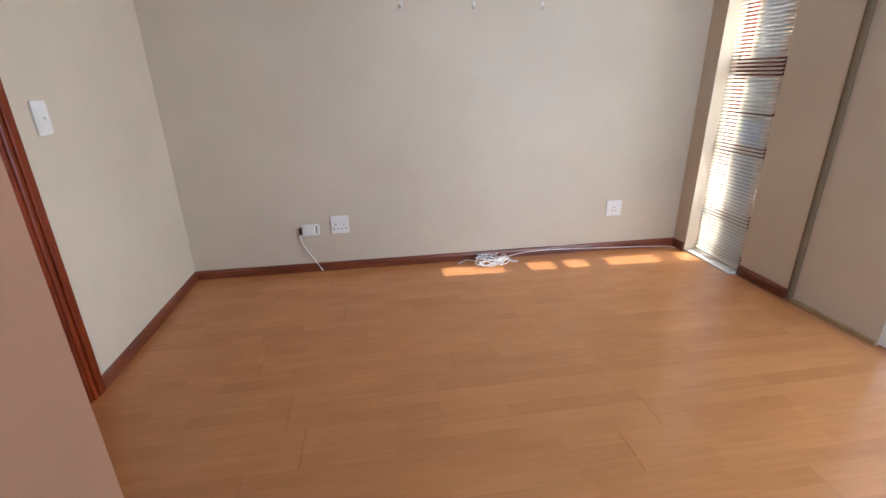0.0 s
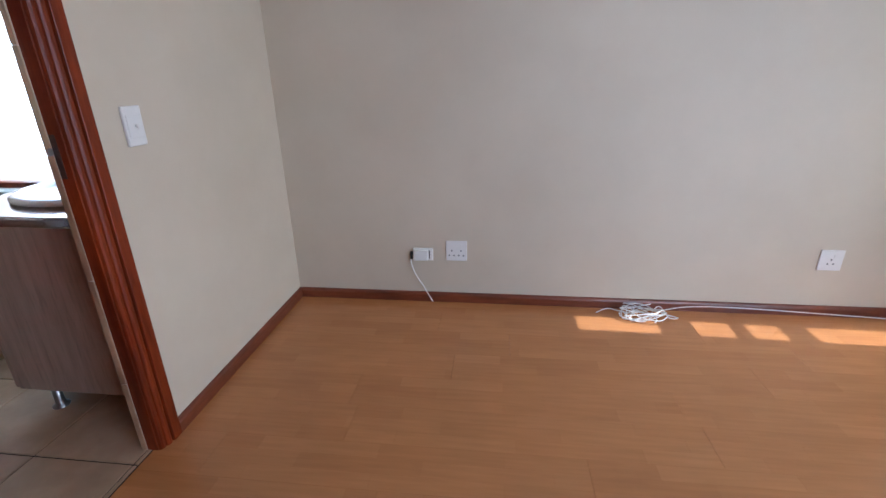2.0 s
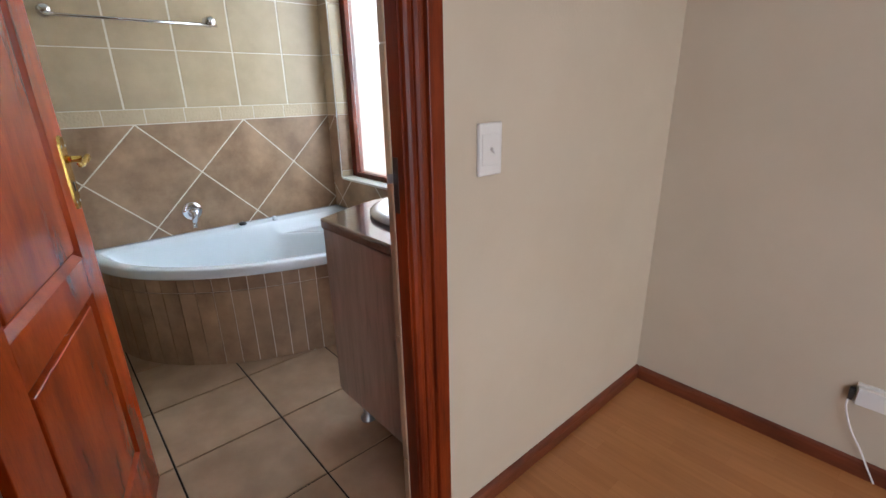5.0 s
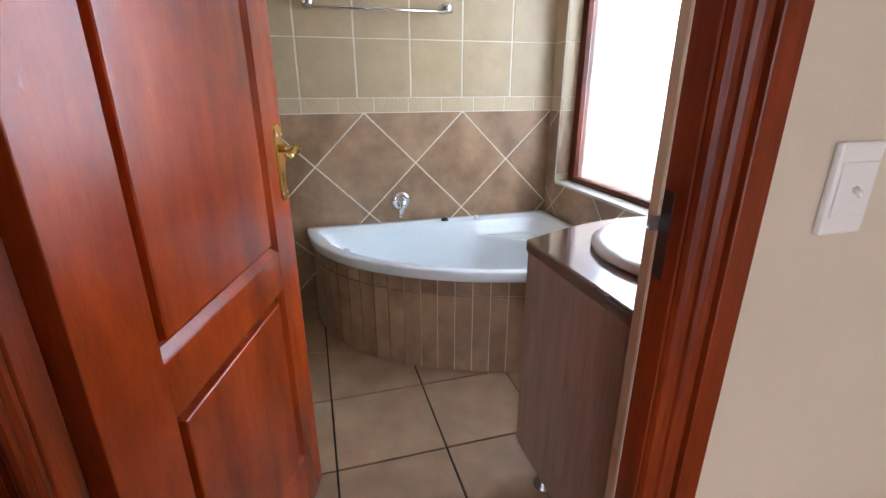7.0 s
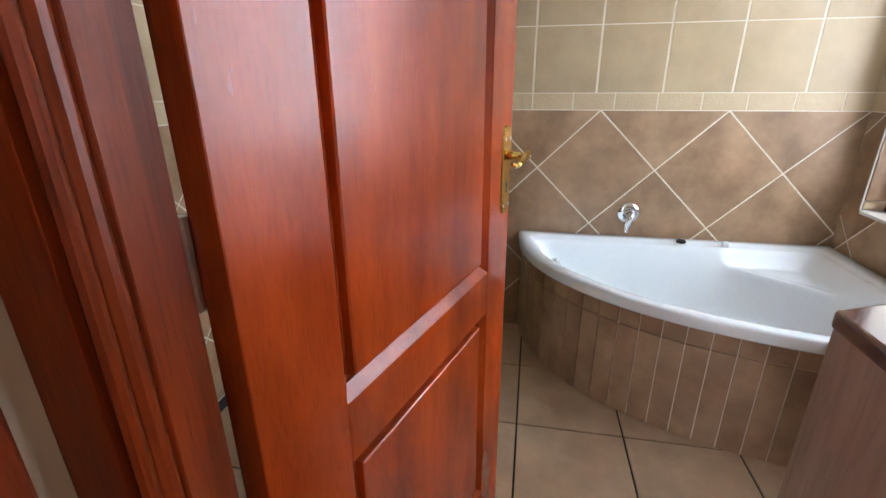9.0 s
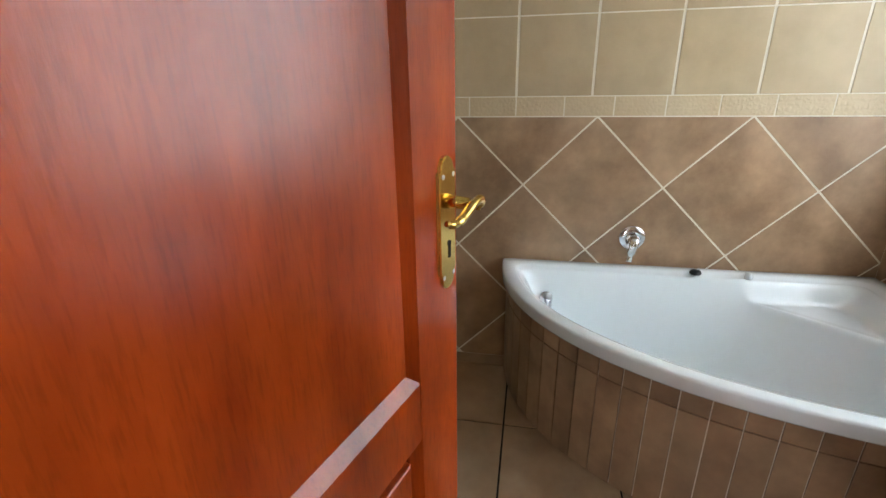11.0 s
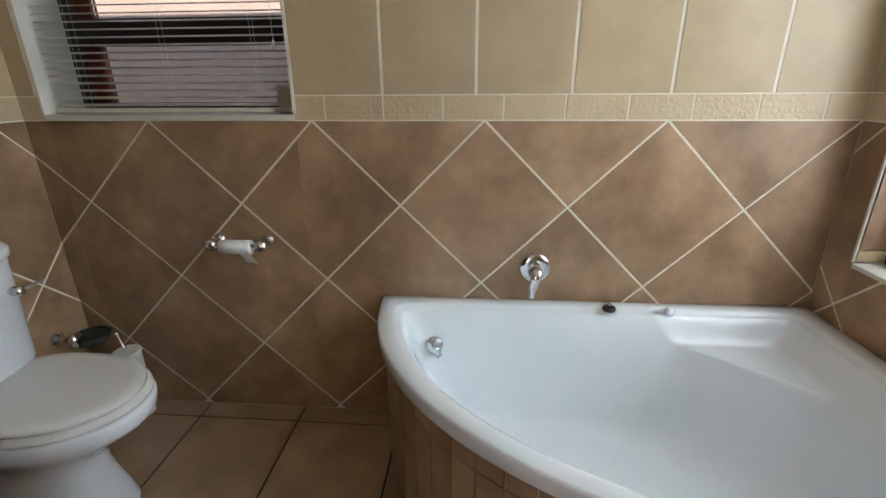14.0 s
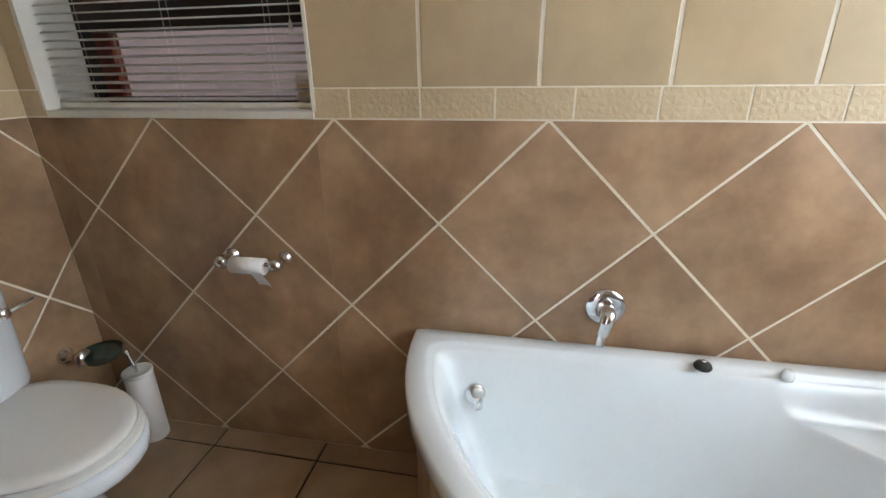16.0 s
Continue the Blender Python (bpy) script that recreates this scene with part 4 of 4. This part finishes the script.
part("sill_edge", box(-3.03, X_W + 0.003, y1 - 0.004, y1 + 0.006, z0 + 0.007, z1, 0.001), M_SILL, win_w, "pale tiled window reveal")
stack = thing("slat_clip", (-2.955, 1.722, z0 + 0.006), "small ribbed beige block standing on the window sill", "ornament")
for k in range(4):
    part("rib", box(-0.022, 0.022, -0.030, 0.030, 0.001 + 0.022 * k, 0.021 + 0.022 * k, 0.004), M_SILL if k == 3 else M_BORDER, stack)


def venetian(name, label, along, a0, a1, plane, zb, zt, pitch_, width, tilt, cord_at):
    """Blind whose slats run along 'y' in the plane x = plane."""
    ob = thing(name, (plane, (a0 + a1) / 2, zb), label, "venetian blind")
    half = (a1 - a0) / 2
    slat = bmesh.new()
    n = 4
    rows = []
    for i in range(n + 1):
        t = -0.5 + i / n
        x = t * width
        z = 0.0016 * (1 - 4 * t * t)
        c, s_ = math.cos(radians(tilt)), math.sin(radians(tilt))
        rows.append([slat.verts.new((x * c - z * s_, yy, x * s_ + z * c)) for yy in (-half, half)])
    for a, b in zip(rows, rows[1:]):
        slat.faces.new((a[0], a[1], b[1], b[0]))
    bmesh.ops.solidify(slat, geom=slat.faces[:], thickness=0.0009)
    me = mesh_from(slat, "slat", M_SLAT)
    z = zb + 0.022
    while z < zt - 0.03:
        s = new("slat", me)
        s.parent = ob
        s.location = (0, 0, z - zb)
        z += pitch_
    part("bottom_rail", box(-width / 2, width / 2, -half, half, 0.0, 0.012, 0.002), M_SLAT, ob)
    part("head_rail", box(-width / 2 - 0.002, width / 2 + 0.002, -half, half, zt - zb - 0.026, zt - zb, 0.002), M_SLAT, ob)
    for u in (-half * 0.72, 0.0, half * 0.72) if half > 0.25 else (-half * 0.6, half * 0.6):
        for x in (-width / 2, width / 2):
            part("ladder_cord", tube([(x, u, 0.01), (x, u, zt - zb - 0.02)], 0.0006, 4), M_CORD, ob)
    if cord_at is not None:
        part("pull_cord", tube([(width / 2 + 0.006, cord_at, 0.205), (width / 2 + 0.006, cord_at, zt - zb - 0.02)], 0.0009, 5), M_CORD, ob)
        part("cord_tassel", lathe([(0.0045, 0.0), (0.006, 0.008), (0.003, 0.024)], 10, Matrix.Translation((width / 2 + 0.006, cord_at, 0.182))), M_SILL, ob,
             smooth=True)
    return ob


venetian("venetian_blind", "open cream aluminium venetian blind in the small bathroom window", "y", y0 + 0.012, y1 - 0.010, -2.915, z0 + 0.012, 2.08, 0.0222,
         0.025, -17, 0.36)

# large frosted north window
win_n = tagged(new("window_2", None), "large frosted window in a dark red timber frame over the bathtub", kind="structure")
x0, x1, z0, z1 = N_WIN
for b in ((x0 + 0.0005, x0 + 0.055, 3.50, 3.56, z0 + 0.004, z1), (x1 - 0.055, x1 - 0.0005, 3.50, 3.56, z0 + 0.004, z1),
          (x0 + 0.055, x1 - 0.055, 3.50, 3.56, z0 + 0.004, z0 + 0.034), (x0 + 0.055, x1 - 0.055, 3.50, 3.56, z1 - 0.05, z1)):
    frame_bar("window_frame", b, win_n)
pane_n = part("pane", box(x0 + 0.056, x1 - 0.056, 3.528, 3.532, z0 + 0.035, z1 - 0.051), M_FROST, win_n, "frosted glass pane")
part("window_sill", box(x0, x1, Y_N - 0.004, 3.50, z0 - 0.010, z0 + 0.004, 0.002), M_SILL, win_n, "white glazed sill strip")
part("reveal_edge", box(x0 - 0.008, x0 + 0.0, Y_N - 0.004, 3.50, z0 + 0.005, z1, 0.001), M_SILL, win_n, "white corner trim of the window reveal")

# bedroom window
win_e = tagged(new("window_3", None), "floor to ceiling timber window with a venetian blind", kind="structure")
y0, y1, z0, z1 = E_WIN
XF = (2.62, 2.68)
bars = [(*XF, y1 - 0.03, y1 - 0.0005, 0.0, z1), (*XF, y0, y0 + 0.04, 0.0, z1), (*XF, y0 + 0.04, y1 - 0.03, 0.0, 0.055)]
for za, zb in ((0.265, 0.335), (0.70, 0.765), (0.945, 0.965), (1.165, 1.265), (1.66, 1.73), (2.10, z1)):
    bars.append((*XF, y0 + 0.04, y1 - 0.03, za, zb))
for b in bars:
    frame_bar("window_frame", b, win_e)
edges = [0.055, 0.265, 0.335, 0.70, 0.765, 0.945, 0.965, 1.165, 1.265, 1.66, 1.73, 2.10]
for za, zb in zip(edges[::2], edges[1::2]):
    g = part("pane", box(2.648, 2.652, y0 + 0.041, y1 - 0.031, za + 0.001, zb - 0.001), M_GLASS, win_e)
    g.visible_shadow = False
part("threshold", box(2.50, 2.62, y0, y1, -0.008, 0.010, 0.003), M_SILL, win_e, "white tiled threshold")
venetian("venetian_blind", "open white aluminium venetian blind hanging to the bedroom floor", "y", y0 + 0.008, y1 - 0.008, 2.575, 0.022, 2.13, 0.0215,
         0.020, 34, None)

# patio opening: brass track, panel and white frame
win_p = tagged(new("door_2", None), "white framed glazed patio door", kind="structure")
part("track", box(2.580, 2.5965, PATIO[1], 2.80, -0.008, 0.014, 0.002), M_BRASSTRACK, win_p, "brass coloured threshold strip at the wall")
# added rod: the dark of the shaded wall recess given as brown colour
part("recess_shade_rod", tube([(2.588, 2.815, 0.0), (2.588, 2.815, 2.45)], 0.018, 10), M_RECESS_SHADE, win_p, "brown rod added as the shade at the wall's recessed edge")
M_WFRAME = mat("white_powder_coat", (0.78, 0.79, 0.80), 0.35, color2=(0.74, 0.75, 0.76), scale=6)
for b in ((2.60, 2.65, PATIO[1] - 0.05, PATIO[1], 0.0, 2.15), (2.60, 2.65, PATIO[0], PATIO[0] + 0.05, 0.0, 2.15), (2.60, 2.65, 1.39, 1.44, 0.05, 2.10), (2.60, 2.65, 0.39, 0.44, 0.05, 2.10),
          (2.60, 2.65, PATIO[0] + 0.05, PATIO[1] - 0.05, 0.0, 0.05), (2.60, 2.65, PATIO[0] + 0.05, PATIO[1] - 0.05, 2.10, 2.15)):
    frame_bar("patio_frame", b, win_p, M_WFRAME)
for ya, yb in ((PATIO[0] + 0.051, 0.389), (0.441, 1.389), (1.441, PATIO[1] - 0.051)):
    g = part("pane", box(2.623, 2.627, ya, yb, 0.051, 2.099), M_GLASS, win_p)
    g.visible_shadow = False

# wall fittings in the bedroom
def plate_on_back(name, cx, cz, w, h, label, category):
    ob = thing(name, (cx, Y_BACK, cz), label, category)
    part("plate", box(-w / 2, w / 2, -0.009, 0.0, -h / 2, h / 2, 0.003), M_PLASTIC, ob)
    return ob


sock = plate_on_back("socket", 0.098, 0.312, 0.116, 0.116, "white double socket outlet on the cream bedroom wall", "socket outlet")
part("rocker", box(-0.030, -0.012, -0.0115, -0.009, 0.022, 0.042, 0.001), M_PLASTIC, sock)
part("rocker", box(0.012, 0.030, -0.0115, -0.009, 0.022, 0.042, 0.001), M_PLASTIC, sock)
for cx in (-0.026, 0.026):
    for dx, dz in ((0, 0.002), (-0.013, -0.026), (0.013, -0.026)):
        part("socket_hole", lathe([(0.0042, 0), (0.0042, 0.0006)], 10, Matrix.Translation((cx + dx, -0.009, dz)) @ pose(0, 0, 0, 90)), M_DARKSLOT, sock)
sock2 = plate_on_back("socket", 1.985, 0.312, 0.110, 0.110, "white single socket outlet near the window corner", "socket outlet")
part("rocker", box(0.008, 0.028, -0.0115, -0.009, 0.015, 0.035, 0.001), M_PLASTIC, sock2)
for dx, dz in ((0, 0.004), (-0.013, -0.018), (0.013, -0.018)):
    part("socket_hole", lathe([(0.0042, 0), (0.0042, 0.0006)], 10, Matrix.Translation((dx, -0.009, dz)) @ pose(0, 0, 0, 90)), M_DARKSLOT, sock2)

jack = thing("telephone_jack", (-0.092, Y_BACK, 0.288), "white telephone jack box pulled askew with a cable hanging from it", "telephone outlet")
part("back_plate", box(-0.052, 0.060, -0.010, 0.0, -0.036, 0.036, 0.002), M_PLASTIC, jack)
part("cover", box(-0.046, 0.030, -0.030, -0.0105, -0.031, 0.028, 0.003), M_PLASTIC, jack)
part("terminal", box(-0.066, -0.0525, -0.022, -0.002, -0.026, 0.014, 0.002), M_DARKSLOT, jack, "dark exposed terminal")
part("indicator", box(0.038, 0.043, -0.0115, -0.0102, -0.022, 0.024), M_DARKSLOT, jack)
part("cable", tube(smooth_path([(-0.060, -0.012, -0.016), (-0.062, -0.022, -0.05), (-0.036, -0.028, -0.12), (0.0, -0.026, -0.18), (0.028, -0.024, -0.235),
                                (0.054, -0.026, -0.281)], 6), 0.0028, 7), M_CORD, jack, smooth=True)

bundle = thing("cable_bundle", (1.08, 3.63, 0.0), "tangled loops of thin white cable on the laminate floor", "cable")
rng = random.Random(4)
for k in range(6):
    pts = []
    cx, cy = rng.uniform(-0.02, 0.07), rng.uniform(-0.03, 0.02)
    for i in range(9):
        a = i * 0.95 + k
        r = rng.uniform(0.045, 0.105)
        pts.append((cx + math.cos(a) * r * 1.25, cy + math.sin(a) * r * 0.8, 0.004 + rng.uniform(0, 0.05)))
    part("cable_loop", tube(smooth_path(pts, 5), 0.0026, 6), M_CORD, bundle, smooth=True)
part("cable_tail", tube(smooth_path([(-0.22, 0.020, 0.004), (-0.16, 0.045, 0.018), (-0.10, 0.035, 0.012), (-0.03, -0.01, 0.02)], 6), 0.0026, 6), M_CORD, bundle, smooth=True)
part("cable_tail", tube(smooth_path([(0.05, 0.0, 0.01), (0.10, 0.03, 0.05), (0.14, -0.02, 0.012), (0.19, -0.01, 0.006), (0.13, 0.03, 0.004)], 6), 0.0026, 6), M_CORD,
     bundle, smooth=True)
part("cable_tail", tube(smooth_path([(0.10, 0.03, 0.02), (0.25, 0.045, 0.045), (0.5, 0.052, 0.046), (0.9, 0.053, 0.030), (1.30, 0.050, 0.012), (1.38, 0.02, 0.004)], 6),
                        0.0026, 6), M_CORD, bundle, smooth=True)

hook_group = "hooks on the bedroom wall"
hook = tagged(thing("wall_hook", (0.555, Y_BACK, 1.578), "small white adhesive hook on the cream wall", "hook"), group=hook_group)
part("pad", box(-0.009, 0.009, -0.004, 0, -0.016, 0.020, 0.0015), M_PLASTIC, hook)
part("hook_arm", tube(smooth_path([(0, -0.004, -0.006), (0, -0.014, -0.016), (0, -0.020, -0.010), (0, -0.020, 0.0)], 4), 0.003, 8), M_PLASTIC, hook, smooth=True)
for x in (0.976, 1.386):
    copy_thing(hook, pose(x, Y_BACK, 1.575))

switch = thing("light_switch", (X_BW, 2.748, 1.083), "white upright light switch plate on the cream wall", "light switch")
bm = box(0, 0.011, -0.0385, 0.0385, -0.061, 0.061, 0.004)
part("plate", bm, M_PLASTIC, switch)
part("insert", box(0.011, 0.0135, -0.031, 0.031, -0.036, 0.036, 0.0012), M_PLASTIC, switch)
part("toggle", tube([(0.0125, 0, 0.001), (0.020, 0, -0.003), (0.022, 0.001, -0.008)], [0.005, 0.004, 0.003], 10), M_PLASTIC, switch, smooth=True)


# brick house across the yard
house = thing("brick_house", (8.6, 8.4, -0.15), "yellow clay brick neighbouring house with a flat roofline", "house")
part("wall", box(0.06, 4.0, -7.5, 5.0, 0, 4.6), M_MORTAR, house)
part("roof", box(-0.3, 4.3, -7.8, 5.3, 4.6, 4.8, 0.01), M_BASE, house, "dark roof slab")
wn_ = part("window", box(0.0, 0.058, -1.8, -0.6, 1.0, 2.2, 0.01), M_WFRAME, house, "white framed window")
part("pane", box(-0.004, -0.001, -1.72, -0.68, 1.08, 2.12), M_DARKSLOT, wn_, "dark window glass")
bricks = bmesh.new()
rb = random.Random(9)
for r in range(52):
    for c in range(50):
        ya = -7.5 + c * 0.25 + (0.12 if r % 2 else 0)
        za = 0.01 + r * 0.086
        if ya + 0.24 > 5.0 or (-2.05 < ya < -0.55 and 0.9 < za < 2.2):
            continue
        d = rb.uniform(0.044, 0.05)
        v = [bricks.verts.new(p) for p in ((0.06, ya, za), (0.06, ya + 0.24, za), (0.06, ya + 0.24, za + 0.076), (0.06, ya, za + 0.076),
                                           (d, ya, za), (d, ya + 0.24, za), (d, ya + 0.24, za + 0.076), (d, ya, za + 0.076))]
        for q in ((4, 5, 6, 7), (0, 1, 5, 4), (1, 2, 6, 5), (2, 3, 7, 6), (3, 0, 4, 7)):
            bricks.faces.new([v[i] for i in q])
part("brickwork", bricks, M_BRICK, house, kind="stuff")
low_wall = thing("garden_wall", (6.2, 7.0, -0.15), "low pale blue-grey painted garden wall", "wall")
part("wall_body", box(-0.1, 0.1, -3.0, 3.0, 0, 0.62, 0.01), mat("blue_grey_paint", (0.36, 0.42, 0.50), 0.7, color2=(0.32, 0.37, 0.45), scale=3, bump=0.2), low_wall)
part("coping", box(-0.13, 0.13, -3.0, 3.0, 0.62, 0.68, 0.01), M_MORTAR, low_wall)


# tiles: walls
def lay(parent, name, poly, to3, material, depth=T):
    bm = prism(poly, to3, depth)
    ob = new(name, mesh_from(bm, name, material))
    ob.parent = parent
    return ob


def tiled(parent, to3, u0, u1, dia_u, up_u, holes=(), zt=H):
    """Diagonal brown tiles to 1.083 m, a border, and square beige tiles above; holes (u0, u1, z0, z1) are kept free."""
    g = 0.0046
    half = 0.2665

    def emit(name, poly, material):
        regions = [(u0, u1, 0.001, zt)]
        for h in holes:
            nxt = []
            for a, b, c, d in regions:
                nxt += [(a, min(b, h[0]), c, d), (max(a, h[1]), b, c, d), (max(a, h[0]), min(b, h[1]), c, min(d, h[2])),
                        (max(a, h[0]), min(b, h[1]), max(c, h[3]), d)]
            regions = [q for q in nxt if q[1] - q[0] > 0.004 and q[3] - q[2] > 0.004]
        us, vs = [p[0] for p in poly], [p[1] for p in poly]
        for a, b, c, d in regions:
            if max(us) <= a or min(us) >= b or max(vs) <= c or min(vs) >= d:
                continue
            q = clip(poly, a, b, c, d)
            if q:
                lay(parent, name, q, to3, material)

    for j in range(-1, 5):
        cz = 1.083 - half * j
        shift = half if j % 2 == 0 else 0
        k = math.floor((u0 - dia_u - shift) / (2 * half)) - 1
        while dia_u + shift + k * 2 * half < u1 + half:
            cu = dia_u + shift + (k + 0.0) * 2 * half
            h = half - g * 1.1
            poly = [(cu, cz - h), (cu + h, cz), (cu, cz + h), (cu - h, cz)]
            poly = clip(poly, cu - 1, cu + 1, 0.001, 1.081)
            if poly:
                emit("wall_tile", poly, M_TILE)
            k += 1
    k = math.floor((u0 - up_u) / 0.179) - 1
    while up_u + k * 0.1805 < u1:
        a = up_u + k * 0.1805
        emit("border_tile", [(a + g / 2, 1.0855), (a + 0.1805 - g / 2, 1.0855), (a + 0.1805 - g / 2, 1.155), (a + g / 2, 1.155)], M_BORDER)
        k += 1
    k = math.floor((u0 - up_u) / 0.2785) - 1
    while up_u + k * 0.2785 < u1:
        a = up_u + k * 0.2785
        z = 1.1585
        while z < zt:
            emit("wall_tile", [(a + g, z), (a + 0.2785 - g, z), (a + 0.2785 - g, z + 0.273), (a + g, z + 0.273)], M_UTILE)
            z += 0.2775
        k += 1


tiled(wall_bath_west, lambda u, v, w: Vector((X_W - T + w, u, v)), Y_S, Y_N, 1.2885, 2.048, [(W_WIN[0], W_WIN[1], W_WIN[2], W_WIN[3])])
tiled(wall_bath_north, lambda u, v, w: Vector((u, Y_N + T - w, v)), X_W, X_BE, X_W + 0.09, X_W + 0.12, [(N_WIN[0], N_WIN[1], N_WIN[2], N_WIN[3])])
tiled(wall_bath_south, lambda u, v, w: Vector((u, Y_S - T + w, v)), X_W, X_BE, X_W + 0.113, X_W + 0.16)
tiled(wall_bath_east, lambda u, v, w: Vector((X_BE + T - w, u, v)), Y_S, Y_N, 1.1, 1.0, [(REVEAL[0], REVEAL[1], -0.1, REVEAL[3])])
# reveal of the doorway and of the frosted window
for z, zz, m_ in ((0.002, 0.276, M_TILE), (0.279, 0.652, M_TILE), (0.655, 1.028, M_TILE), (1.031, 1.304, M_UTILE), (1.307, 1.58, M_UTILE), (1.583, 2.0, M_UTILE)):
    lay(wall_bath_east, "reveal_tile", [(X_BE + 0.001, z), (-0.889, z), (-0.889, zz), (X_BE + 0.001, zz)], lambda u, v, w: Vector((u, REVEAL[1] - w, v)), m_, 0.004)
for z, zz, m_ in ((0.70, 0.733, M_UTILE), (0.736, 1.083, M_TILE), (1.086, 1.155, M_UTILE), (1.158, 1.432, M_UTILE), (1.435, 1.71, M_UTILE), (1.713, 2.09, M_UTILE)):
    lay(wall_bath_north, "reveal_tile", [(Y_N + 0.002, z), (3.499, z), (3.499, zz), (Y_N + 0.002, zz)], lambda u, v, w: Vector((N_WIN[0] + w, u, v)), m_, 0.004)

# floor tiles of the bathroom
k0 = -2.787
for i in range(-1, 6):
    for j in range(-2, 6):
        a, b = k0 + 0.3795 * i, 1.680 + 0.3815 * j
        q = clip([(a + 0.0035, b + 0.0035), (a + 0.3760, b + 0.0035), (a + 0.3760, b + 0.3780), (a + 0.0035, b + 0.3780)], X_W + 0.001, -0.875, Y_S + 0.001, Y_N)
        if q:
            lay(floor_bath, "floor_tile", q, lambda u, v, w: Vector((u, v, -0.004 + w)), M_FTILE, 0.005)

# laminate boards of the bedroom
rl = random.Random(2)
row = 0
y = Y_BS
while y < Y_BACK:
    x = -0.866 - rl.uniform(0, 1.2)
    while x < 2.52:
        xa, xb = max(x, -0.866), min(x + 1.285, 2.52)
        if xb - xa > 0.05 and not (y < 1.7 and xb < -0.28):
            bm = box(0, xb - xa - 0.0001, 0, 0.1929, -0.009, 0.0, 0.00012, seg=1)
            ob = new("floor_board", mesh_from(bm, "floor_board", M_LAM))
            ob.parent = floor_bed
            ob.location = (xa, y, 0)
        x += 1.286
    y += 0.193
